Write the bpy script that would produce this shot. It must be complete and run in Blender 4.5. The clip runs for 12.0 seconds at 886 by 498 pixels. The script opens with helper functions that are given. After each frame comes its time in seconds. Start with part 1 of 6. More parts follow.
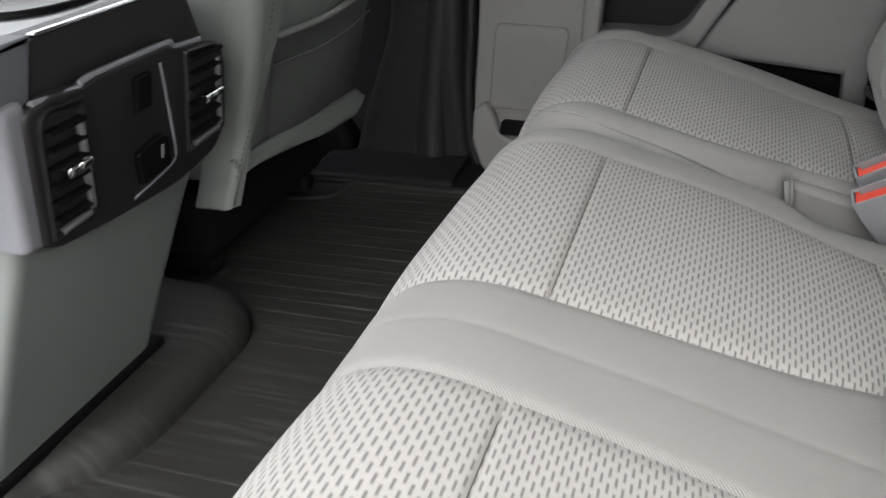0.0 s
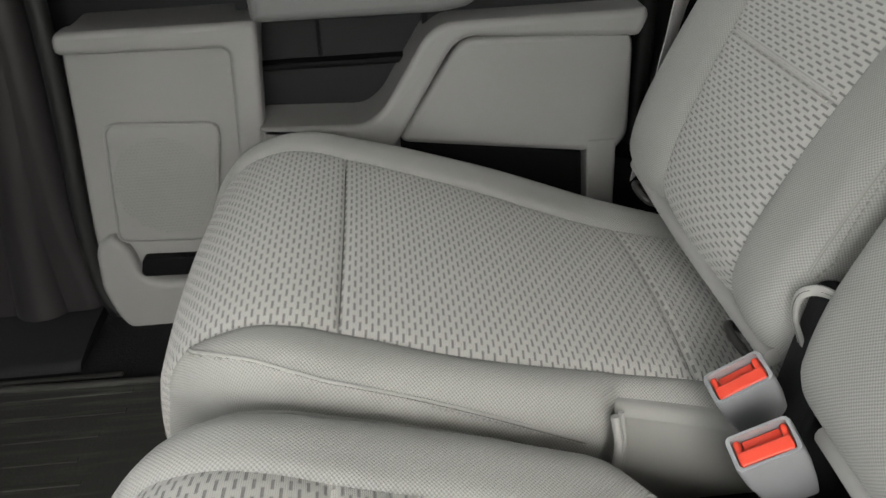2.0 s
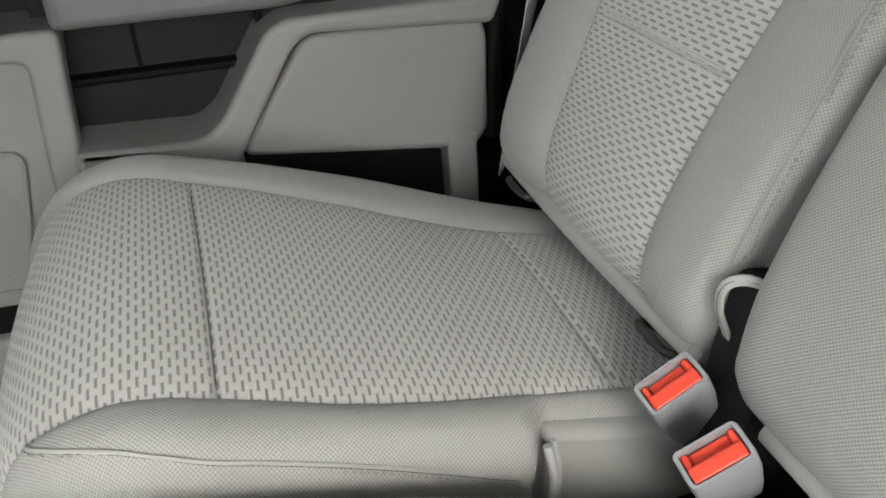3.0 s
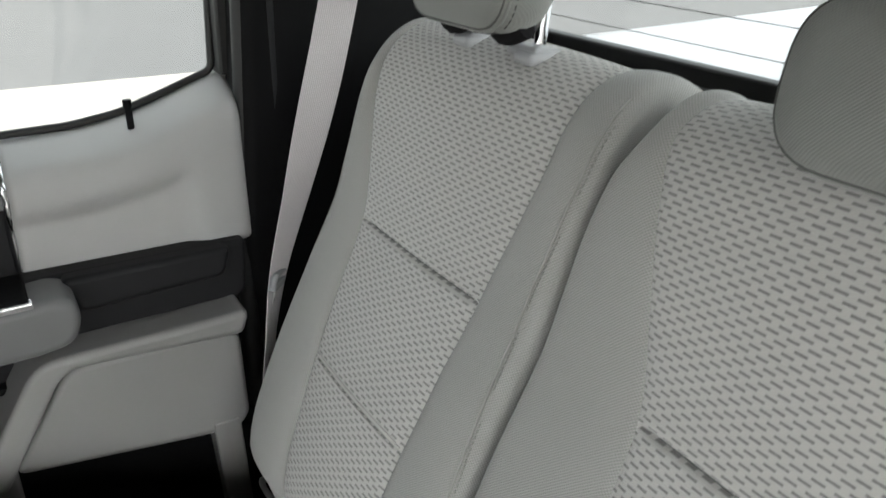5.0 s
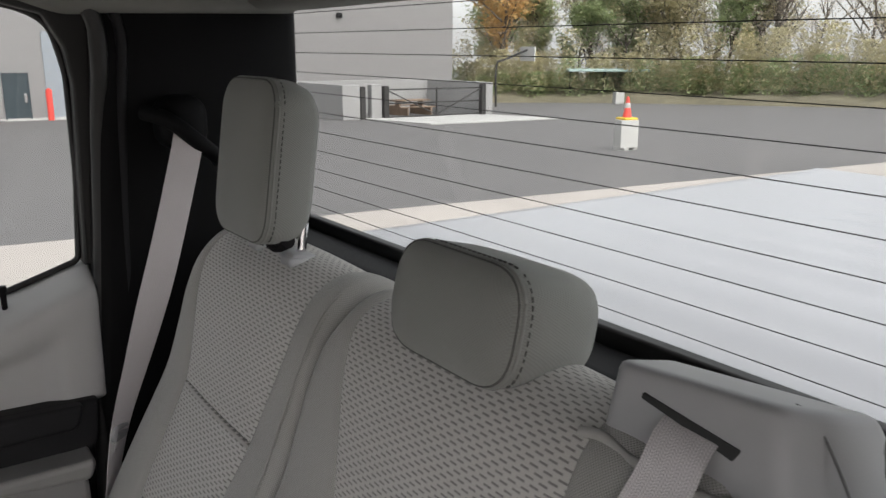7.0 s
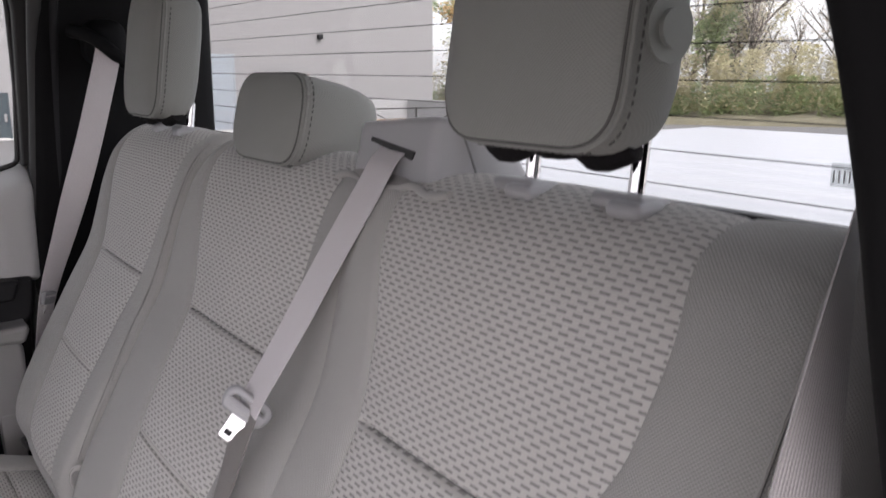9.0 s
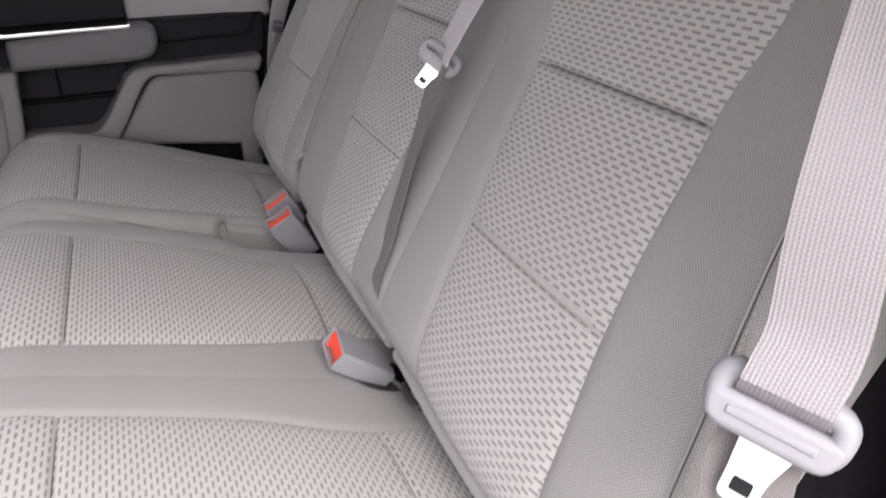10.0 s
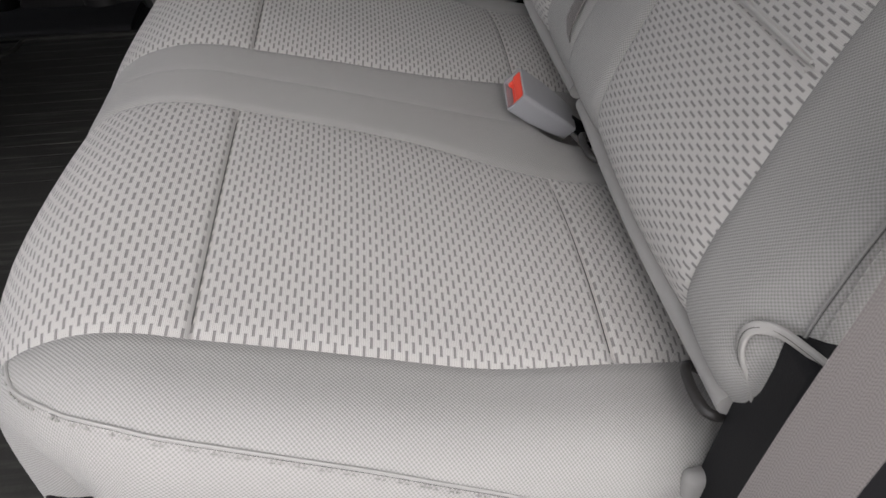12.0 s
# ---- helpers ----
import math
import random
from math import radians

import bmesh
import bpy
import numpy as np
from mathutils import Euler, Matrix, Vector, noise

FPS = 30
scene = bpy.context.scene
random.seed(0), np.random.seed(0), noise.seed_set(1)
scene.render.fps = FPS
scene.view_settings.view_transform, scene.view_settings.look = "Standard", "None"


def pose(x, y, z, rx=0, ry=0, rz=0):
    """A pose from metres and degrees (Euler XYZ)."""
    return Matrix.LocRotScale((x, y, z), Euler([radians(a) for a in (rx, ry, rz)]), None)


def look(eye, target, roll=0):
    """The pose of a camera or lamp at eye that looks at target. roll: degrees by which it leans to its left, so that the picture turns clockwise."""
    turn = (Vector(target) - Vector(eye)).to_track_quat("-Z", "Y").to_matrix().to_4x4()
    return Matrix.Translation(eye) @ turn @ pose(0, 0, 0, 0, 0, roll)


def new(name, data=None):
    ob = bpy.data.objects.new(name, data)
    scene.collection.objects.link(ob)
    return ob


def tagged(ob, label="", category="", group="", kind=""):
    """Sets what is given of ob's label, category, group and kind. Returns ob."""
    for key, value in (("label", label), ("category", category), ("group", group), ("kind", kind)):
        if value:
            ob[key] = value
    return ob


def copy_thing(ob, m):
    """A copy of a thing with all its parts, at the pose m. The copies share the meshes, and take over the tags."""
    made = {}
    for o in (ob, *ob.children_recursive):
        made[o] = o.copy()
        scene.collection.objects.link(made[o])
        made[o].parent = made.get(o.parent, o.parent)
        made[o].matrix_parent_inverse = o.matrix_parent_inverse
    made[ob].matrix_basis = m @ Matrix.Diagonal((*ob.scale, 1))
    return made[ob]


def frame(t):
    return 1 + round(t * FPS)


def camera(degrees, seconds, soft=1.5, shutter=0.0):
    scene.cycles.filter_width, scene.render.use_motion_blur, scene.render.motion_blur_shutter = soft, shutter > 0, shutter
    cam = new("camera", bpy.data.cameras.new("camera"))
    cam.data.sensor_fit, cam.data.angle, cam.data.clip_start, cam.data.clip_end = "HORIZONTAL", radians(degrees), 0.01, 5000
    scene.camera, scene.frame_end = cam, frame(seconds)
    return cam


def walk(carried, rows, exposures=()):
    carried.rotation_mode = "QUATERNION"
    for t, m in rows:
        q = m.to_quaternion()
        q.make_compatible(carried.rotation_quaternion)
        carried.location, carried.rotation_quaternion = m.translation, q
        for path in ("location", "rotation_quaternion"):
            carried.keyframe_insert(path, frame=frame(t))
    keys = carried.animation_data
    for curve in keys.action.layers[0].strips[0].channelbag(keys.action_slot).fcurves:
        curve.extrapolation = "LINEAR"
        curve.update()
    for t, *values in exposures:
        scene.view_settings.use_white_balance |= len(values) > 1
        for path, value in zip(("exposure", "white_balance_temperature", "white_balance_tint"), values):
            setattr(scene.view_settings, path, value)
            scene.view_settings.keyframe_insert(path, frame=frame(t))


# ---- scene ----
cam = camera(57.4, 12.0, soft=1.5, shutter=0.2)
PATH = [
    (0, (0.265, -0.022, 0.816), (-0.364, 1.62, -0.136), -4.6),
    (0.5, (0.196, 0.151, 0.841), (-0.176, 1.845, -0.155), -4.4),
    (1, (0.207, 0.289, 0.825), (0.009, 2.007, -0.179), -3.8),
    (1.5, (0.195, 0.412, 0.81), (0.141, 2.134, -0.206), -3.2),
    (2, (0.19, 0.52, 0.819), (0.292, 2.234, -0.206), -2.8),
    (2.5, (0.174, 0.584, 0.8), (0.48, 2.265, -0.239), -2.6),
    (2.7, (0.161, 0.606, 0.784), (0.548, 2.27, -0.257), -2.4),
    (4.3, (0.191, 0.621, 0.977), (1.037, 2.107, -0.061), 0.1),
    (4.5, (0.215, 0.595, 1.019), (1.09, 2.102, 0.039), 0.2),
    (5, (0.256, 0.526, 1.092), (1.177, 2.095, 0.26), -0.5),
    (5.5, (0.26, 0.442, 1.158), (1.257, 2.043, 0.491), -0.3),
    (6, (0.277, 0.362, 1.184), (1.32, 1.985, 0.658), 0.1),
    (6.5, (0.28, 0.267, 1.209), (1.367, 1.876, 0.728), 0.3),
    (7, (0.297, 0.19, 1.206), (1.406, 1.785, 0.732), 0.2),
    (7.2, (0.298, 0.151, 1.207), (1.422, 1.738, 0.739), 0.0),
    (8.8, (0.301, -0.145, 1.084), (1.475, 1.419, 0.665), 0.4),
    (8.9, (0.289, -0.175, 1.059), (1.45, 1.398, 0.639), 0.4),
    (9, (0.288, -0.181, 1.028), (1.436, 1.402, 0.609), 0.2),
    (9.1, (0.283, -0.189, 1.0), (1.404, 1.414, 0.582), 0.3),
    (9.3, (0.286, -0.219, 0.965), (1.294, 1.441, 0.486), -0.7),
    (9.5, (0.27, -0.247, 0.938), (1.175, 1.44, 0.36), -1.0),
    (10, (0.261, -0.293, 0.884), (0.89, 1.414, 0.053), -2.0),
    (10.5, (0.272, -0.323, 0.865), (0.692, 1.351, -0.146), -2.8),
    (11, (0.261, -0.34, 0.854), (0.528, 1.287, -0.278), -3.3),
    (11.5, (0.266, -0.344, 0.849), (0.431, 1.24, -0.36), -3.8),
    (12, (0.28, -0.288, 0.807), (0.38, 1.283, -0.426), -2.5),
]
EXPOSURES = [(0, 2.25, 6330, 10), (0.5, 2.52, 6530, 8), (1, 2.75, 6480, 7), (2, 2.85, 6560, 6), (2.5, 3.0, 6600, 7), (4.4, 3.1, 6300, 2), (5, 2.85, 6350, 6), (5.5, 2.5, 6420, 11), (6.2, 2.05, 6500, 13), (7.2, 1.95, 6540, 13), (8.8, 2.25, 6380, 20), (9.5, 2.35, 6400, 20), (10.2, 2.05, 6350, 20), (11.2, 1.45, 6350, 18), (12, 1.25, 6330, 14)]
walk(cam, [(t, look(eye, target, roll)) for t, eye, target, roll in PATH], EXPOSURES)

from mathutils.geometry import tessellate_polygon

# ---- sky, sun and exposure ----
world = bpy.data.worlds.new("overcast_sky")
scene.world = world
world.use_nodes = True
wn, wl = world.node_tree.nodes, world.node_tree.links
sky = wn.new("ShaderNodeTexSky")
sky.sky_type, sky.sun_disc = "NISHITA", False
sky.sun_elevation, sky.sun_rotation, sky.dust_density, sky.air_density = radians(43), radians(176), 4.0, 1.0
grey = wn.new("ShaderNodeHueSaturation")
grey.inputs["Saturation"].default_value = 0.22
wl.new(sky.outputs[0], grey.inputs["Color"])
# an even cloud veil over the clear sky's own gradient
veil = wn.new("ShaderNodeMixRGB")
veil.inputs[0].default_value = 0.5
veil.inputs[2].default_value = (3.1, 3.1, 3.05, 1)
wl.new(grey.outputs[0], veil.inputs[1])
wl.new(veil.outputs[0], wn["Background"].inputs[0])
wn["Background"].inputs[1].default_value = 0.15

sun = new("sun", bpy.data.lights.new("sun", "SUN"))
sun.data.energy, sun.data.angle, sun.data.color = 0.5, radians(45), (1.0, 0.97, 0.93)
sun.matrix_world = look((2, -31, 29), (0, 0, 0))


# ---- materials ----
def nodes_of(name):
    m = bpy.data.materials.new(name)
    m.use_nodes = True
    t = m.node_tree
    return m, t.nodes, t.links, t.nodes["Principled BSDF"]


def mth(n, l, op, a, b=None, c=None):
    k = n.new("ShaderNodeMath")
    k.operation = op
    for i, v in enumerate((a, b, c)):
        if v is None:
            continue
        if isinstance(v, (int, float)):
            k.inputs[i].default_value = v
        else:
            l.new(v, k.inputs[i])
    return k.outputs[0]


def mixc(n, l, f, a, b, how="MIX"):
    k = n.new("ShaderNodeMix")
    k.data_type, k.blend_type = "RGBA", how
    for i, v in ((0, f), (6, a), (7, b)):
        if isinstance(v, (int, float)):
            k.inputs[i].default_value = v
        elif isinstance(v, tuple):
            k.inputs[i].default_value = (*v, 1)
        else:
            l.new(v, k.inputs[i])
    return k.outputs[2]


def noise_of(n, l, scale, detail=3.0, vec=None):
    if vec is None:
        vec = n.new("ShaderNodeTexCoord").outputs["Object"]
    k = n.new("ShaderNodeTexNoise")
    k.inputs["Scale"].default_value, k.inputs["Detail"].default_value = scale, detail
    l.new(vec, k.inputs["Vector"])
    return k.outputs[0]


def bump_of(n, l, h, strength, distance, normal_to):
    k = n.new("ShaderNodeBump")
    k.inputs["Strength"].default_value, k.inputs["Distance"].default_value = strength, distance
    l.new(h, k.inputs["Height"])
    l.new(k.outputs[0], normal_to.inputs["Normal"])


def surface(name, color, rough=0.6, metal=0.0, grain=600.0, wear=6.0, amount=0.12, bump=0.15, depth=0.0006, spec=0.5):
    """A plain material with two scales of variation and a fine grain relief."""
    m, n, l, p = nodes_of(name)
    big, fine = noise_of(n, l, wear, 5), noise_of(n, l, grain, 2)
    dark = tuple(c * (1 - 1.6 * amount) for c in color)
    light = tuple(min(1, c * (1 + amount)) for c in color)
    base = mixc(n, l, big, dark, light)
    l.new(mixc(n, l, mth(n, l, "MULTIPLY", fine, 0.35), base, dark), p.inputs["Base Color"])
    l.new(mth(n, l, "ADD", mth(n, l, "MULTIPLY", big, 0.16), rough - 0.08), p.inputs["Roughness"])
    p.inputs["Metallic"].default_value = metal
    p.inputs["Specular IOR Level"].default_value = spec
    if bump:
        bump_of(n, l, fine, bump, depth, p)
    return m


def cloth(name, base, dash=None, spec=0.2, weave=0.5):
    """Seat cloth from UVs in metres: u across the car, v along the seat. With dash: woven dashes."""
    m, n, l, p = nodes_of(name)
    uv = n.new("ShaderNodeSeparateXYZ")
    l.new(n.new("ShaderNodeTexCoord").outputs["UV"], uv.inputs[0])
    u, v = uv.outputs[0], uv.outputs[1]
    soil, fuzz = noise_of(n, l, 5, 4), noise_of(n, l, 900, 2)
    low = tuple(c * 0.86 for c in base)
    col = mixc(n, l, soil, low, base)
    col = mixc(n, l, mth(n, l, "MULTIPLY", fuzz, 0.5), col, tuple(c * 0.78 for c in base))
    if dash:
        pitch, run = 0.0050, 0.0156
        col_no = mth(n, l, "DIVIDE", v, pitch)
        odd = mth(n, l, "MULTIPLY", mth(n, l, "MODULO", mth(n, l, "FLOOR", col_no), 2.0), 0.5)
        along = mth(n, l, "ABSOLUTE", mth(n, l, "SUBTRACT", mth(n, l, "FRACT", mth(n, l, "ADD", mth(n, l, "DIVIDE", u, run), odd)), 0.5))
        across = mth(n, l, "ABSOLUTE", mth(n, l, "SUBTRACT", mth(n, l, "FRACT", col_no), 0.5))
        a = n.new("ShaderNodeMapRange")
        a.inputs[1].default_value, a.inputs[2].default_value, a.inputs[3].default_value, a.inputs[4].default_value = 0.275, 0.325, 1, 0
        l.new(along, a.inputs[0])
        b = n.new("ShaderNodeMapRange")
        b.inputs[1].default_value, b.inputs[2].default_value, b.inputs[3].default_value, b.inputs[4].default_value = 0.145, 0.235, 1, 0
        # the ends of each dash spread a little
        l.new(mth(n, l, "SUBTRACT", across, mth(n, l, "MULTIPLY", mth(n, l, "POWER", mth(n, l, "MULTIPLY", along, 3.0), 6.0), 0.07)), b.inputs[0])
        mask = mth(n, l, "MULTIPLY", a.outputs[0], b.outputs[0])
        thread = mth(n, l, "SINE", mth(n, l, "MULTIPLY", mth(n, l, "ADD", u, mth(n, l, "MULTIPLY", across, 0.0016)), 6.283 / 0.0012))
        tone = mth(n, l, "MULTIPLY", mask, mth(n, l, "ADD", mth(n, l, "MULTIPLY", thread, 0.20), 0.82))
        col = mixc(n, l, tone, col, dash)
        rib = mth(n, l, "SINE", mth(n, l, "MULTIPLY", v, 6.283 / 0.00125))
        col = mixc(n, l, mth(n, l, "MULTIPLY", mth(n, l, "ADD", rib, 1.0), 0.08), col, tuple(c * 0.6 for c in base))
        height = mth(n, l, "SUBTRACT", mth(n, l, "MULTIPLY", rib, 0.2), mask)
        bump_of(n, l, height, 0.5, 0.0008, p)
    else:
        s = mth(n, l, "SINE", mth(n, l, "MULTIPLY", u, 6.283 / 0.0031))
        t = mth(n, l, "SINE", mth(n, l, "MULTIPLY", v, 6.283 / 0.0031))
        knit = mth(n, l, "ADD", mth(n, l, "MULTIPLY", mth(n, l, "MULTIPLY", s, t), 0.5), 0.5)
        col = mixc(n, l, mth(n, l, "MULTIPLY", mth(n, l, "POWER", knit, 1.5), weave), col, tuple(c * 0.30 for c in base))
        bump_of(n, l, mth(n, l, "SUBTRACT", 1.0, knit), 0.5, 0.0009, p)
    l.new(col, p.inputs["Base Color"])
    p.inputs["Roughness"].default_value = 0.92
    p.inputs["Specular IOR Level"].default_value = spec
    p.inputs["Sheen Weight"].default_value = 0.15
    return m


def webbing(name, base, rib_width=0.0024, rough=0.4):
    """Belt webbing from UVs in metres: u across, v along."""
    m, n, l, p = nodes_of(name)
    uv = n.new("ShaderNodeSeparateXYZ")
    l.new(n.new("ShaderNodeTexCoord").outputs["UV"], uv.inputs[0])
    rib = mth(n, l, "SINE", mth(n, l, "MULTIPLY", uv.outputs[0], 6.283 / rib_width))
    pick = mth(n, l, "SINE", mth(n, l, "MULTIPLY", mth(n, l, "ADD", uv.outputs[1], mth(n, l, "MULTIPLY", mth(n, l, "SINE", mth(n, l, "MULTIPLY", uv.outputs[0], 6.283 / 0.0096)), 0.0016)), 6.283 / 0.0026))
    h = mth(n, l, "ADD", mth(n, l, "MULTIPLY", rib, 0.6), mth(n, l, "MULTIPLY", pick, 0.4))
    f = mth(n, l, "MULTIPLY", mth(n, l, "ADD", h, 1.0), 0.5)
    col = mixc(n, l, f, tuple(c * 0.64 for c in base), tuple(c * 1.18 for c in base))
    l.new(mixc(n, l, mth(n, l, "MULTIPLY", noise_of(n, l, 30, 3), 0.3), col, tuple(c * 0.75 for c in base)), p.inputs["Base Color"])
    p.inputs["Roughness"].default_value = rough
    p.inputs["Specular IOR Level"].default_value = 0.26 / rough
    p.inputs["Sheen Weight"].default_value = 0.1
    bump_of(n, l, h, 0.35, 0.0005, p)
    return m


def glass(name, tint=(0.80, 0.815, 0.81)):
    """Clear thin glass with a faint gloss that grows towards grazing sight."""
    m, n, l, p = nodes_of(name)
    n.remove(p)
    clear, gloss, mix = n.new("ShaderNodeBsdfTransparent"), n.new("ShaderNodeBsdfGlossy"), n.new("ShaderNodeMixShader")
    clear.inputs[0].default_value = (*tint, 1)
    gloss.inputs["Roughness"].default_value = 0.02
    lw = n.new("ShaderNodeLayerWeight")
    lw.inputs[0].default_value = 0.5
    l.new(mth(n, l, "ADD", mth(n, l, "MULTIPLY", mth(n, l, "POWER", lw.outputs["Facing"], 4.0), 0.35), 0.02), mix.inputs[0])
    l.new(clear.outputs[0], mix.inputs[1])
    l.new(gloss.outputs[0], mix.inputs[2])
    l.new(mix.outputs[0], n["Material Output"].inputs[0])
    return m


CLOTH = cloth("woven_seat_cloth", (0.545, 0.531, 0.506), dash=(0.155, 0.147, 0.143))
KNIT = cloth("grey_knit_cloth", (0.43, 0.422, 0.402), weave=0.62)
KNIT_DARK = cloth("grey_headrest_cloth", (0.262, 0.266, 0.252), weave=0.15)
PIPING = surface("grey_piping_vinyl", (0.27, 0.27, 0.25), 0.6, grain=900, bump=0.1)
HEM = surface("grey_cloth_hem", (0.40, 0.39, 0.37), 0.9, grain=900, bump=0.3, spec=0.15)
THREAD = surface("grey_thread", (0.42, 0.41, 0.39), 0.8)
# Dark stitching, also used for lines that draw shade in the seams.
SHADOW_THREAD = surface("dark_thread_and_seam_shade", (0.10, 0.10, 0.095), 0.9)
VINYL = surface("grey_vinyl", (0.215, 0.225, 0.21), 0.5, grain=500, bump=0.25, amount=0.08)
# One door plastic, its shade below and light above put into two colours.
TRIM_LOW = surface("shaded_lower_trim_plastic", (0.25, 0.243, 0.238), 0.55, grain=700, bump=0.3, amount=0.08)
TRIM_LIGHT = surface("lit_grey_trim_plastic", (0.41, 0.405, 0.397), 0.55, grain=700, bump=0.3, amount=0.06)
TRIM_MID = surface("grey_trim_plastic", (0.15, 0.15, 0.15), 0.5, grain=700, bump=0.3, amount=0.08)
TRIM_DARK = surface("charcoal_trim_plastic", (0.016, 0.016, 0.0175), 0.55, grain=700, bump=0.3, spec=0.16)
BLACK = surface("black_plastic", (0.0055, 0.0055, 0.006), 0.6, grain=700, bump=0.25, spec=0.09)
PILLAR = surface("satin_black_trim", (0.022, 0.020, 0.021), 0.42, grain=700, bump=0.2, spec=0.4)
FELT = surface("black_carpet", (0.011, 0.010, 0.011), 0.95, grain=400, bump=0.7, depth=0.002, spec=0.15)


def scuffed_rubber(name, base, dust):
    """Black rubber with faint dusty scuffs drawn out along x."""
    m, n, l, p = nodes_of(name)
    co = n.new("ShaderNodeTexCoord").outputs["Object"]
    mp = n.new("ShaderNodeMapping")
    mp.inputs["Scale"].default_value = (7.0, 90.0, 9.0)
    l.new(co, mp.inputs["Vector"])
    streak, cloud, fine = noise_of(n, l, 1.0, 5, mp.outputs[0]), noise_of(n, l, 6, 4, co), noise_of(n, l, 260, 3, co)
    f = n.new("ShaderNodeMapRange")
    f.inputs[1].default_value, f.inputs[2].default_value = 0.50, 0.78
    l.new(streak, f.inputs[0])
    g = n.new("ShaderNodeMapRange")
    g.inputs[1].default_value, g.inputs[2].default_value = 0.40, 0.72
    l.new(cloud, g.inputs[0])
    col = mixc(n, l, mth(n, l, "MULTIPLY", f.outputs[0], mth(n, l, "ADD", mth(n, l, "MULTIPLY", g.outputs[0], 0.8), 0.15)), base, dust)
    l.new(mixc(n, l, mth(n, l, "MULTIPLY", fine, 0.4), col, tuple(c * 0.5 for c in base)), p.inputs["Base Color"])
    p.inputs["Roughness"].default_value = 0.7
    p.inputs["Specular IOR Level"].default_value = 0.35
    bump_of(n, l, fine, 0.35, 0.001, p)
    return m


RUBBER = scuffed_rubber("black_rubber_mat", (0.023, 0.0225, 0.0205), (0.115, 0.115, 0.102))
SEAL = surface("black_window_seal", (0.012, 0.012, 0.012), 0.55, bump=0.1)
SATIN = surface("satin_grey_plastic", (0.23, 0.23, 0.25), 0.36, grain=900, bump=0.05, amount=0.05)
STEEL = surface("bright_stamped_steel", (0.88, 0.88, 0.87), 0.34, metal=0.85, bump=0.05, amount=0.03)
CHROME = surface("chrome", (0.82, 0.82, 0.83), 0.1, metal=1.0, bump=0, amount=0.02)
GUIDE = surface("pale_grey_guide_plastic", (0.34, 0.34, 0.345), 0.45, grain=800, bump=0.15, amount=0.06)
BUCKLE = surface("grey_buckle_plastic", (0.30, 0.30, 0.31), 0.42, grain=800, bump=0.15, amount=0.06)
RED = surface("red_release_button", (0.85, 0.085, 0.05), 0.35, grain=500, bump=0.05, amount=0.05)
# One webbing in three tones, with light and shade put into the colours.
BELT = webbing("grey_belt_webbing", (0.62, 0.585, 0.595))
DOOR_BELT = webbing("shaded_grey_webbing", (0.31, 0.295, 0.295))
LAP_BELT = webbing("shaded_brown_grey_webbing", (0.18, 0.165, 0.157), 0.0013, 0.6)
CAP = surface("blue_grey_cap_plastic", (0.11, 0.115, 0.125), 0.45, grain=700, bump=0.2, amount=0.08)
CONSOLE = surface("dark_grey_console_plastic", (0.155, 0.165, 0.155), 0.5, grain=500, bump=0.25, amount=0.1)
LINER = surface("grey_headliner_cloth", (0.20, 0.20, 0.185), 0.95, grain=900, bump=0.4, amount=0.06, spec=0.1)
GLOSS_BLACK = surface("glossy_black_plastic", (0.012, 0.012, 0.013), 0.14, grain=900, bump=0.02, spec=0.6)
GLASS = glass("clear_window_glass")
ASPHALT = surface("weathered_asphalt", (0.14, 0.135, 0.133), 0.9, grain=60, wear=0.18, amount=0.12, bump=0.5, depth=0.004)
CONCRETE = surface("pale_concrete", (0.43, 0.395, 0.36), 0.9, grain=40, wear=0.5, amount=0.12, bump=0.3, depth=0.002)
WHITE_CONCRETE = surface("white_concrete", (0.47, 0.465, 0.445), 0.9, grain=30, wear=0.6, amount=0.1, bump=0.3, depth=0.003)
SIDING = surface("grey_metal_siding", (0.225, 0.217, 0.215), 0.6, grain=20, wear=0.12, amount=0.05, bump=0.05)
SHUTTER = surface("grey_roller_door", (0.25, 0.275, 0.30), 0.5, grain=20, wear=0.5, amount=0.05, bump=0.05)
DOOR_PAINT = surface("dark_slate_door_paint", (0.028, 0.042, 0.050), 0.45, grain=40, wear=2)
ORANGE = surface("orange_red_paint", (0.75, 0.075, 0.055), 0.5, grain=40, wear=3)
YELLOW = surface("yellow_rubber", (0.75, 0.52, 0.03), 0.55, grain=40, wear=3)
IRON = surface("black_painted_steel", (0.025, 0.023, 0.022), 0.5, grain=60, wear=3)
COVER = surface("pale_bed_cover", (0.34, 0.345, 0.365), 0.32, grain=300, wear=1.2, amount=0.08, bump=0.05)
BODY = surface("white_body_paint", (0.5, 0.5, 0.52), 0.25, grain=300, wear=2, amount=0.03, bump=0.02)
BARK = surface("grey_brown_bark", (0.17, 0.145, 0.12), 0.95, grain=12, wear=3, amount=0.3, bump=0.8, depth=0.02)
SOIL = surface("dark_soil_bank", (0.20, 0.18, 0.12), 0.95, grain=6, wear=1, amount=0.35, bump=0.8, depth=0.05)
GREY_BLOCK = surface("grey_block_wall", (0.31, 0.305, 0.30), 0.9, grain=30, wear=0.8, amount=0.12, bump=0.3, depth=0.003)
TEAL = surface("pale_green_roof_sheet", (0.36, 0.47, 0.44), 0.5, grain=20, wear=1)


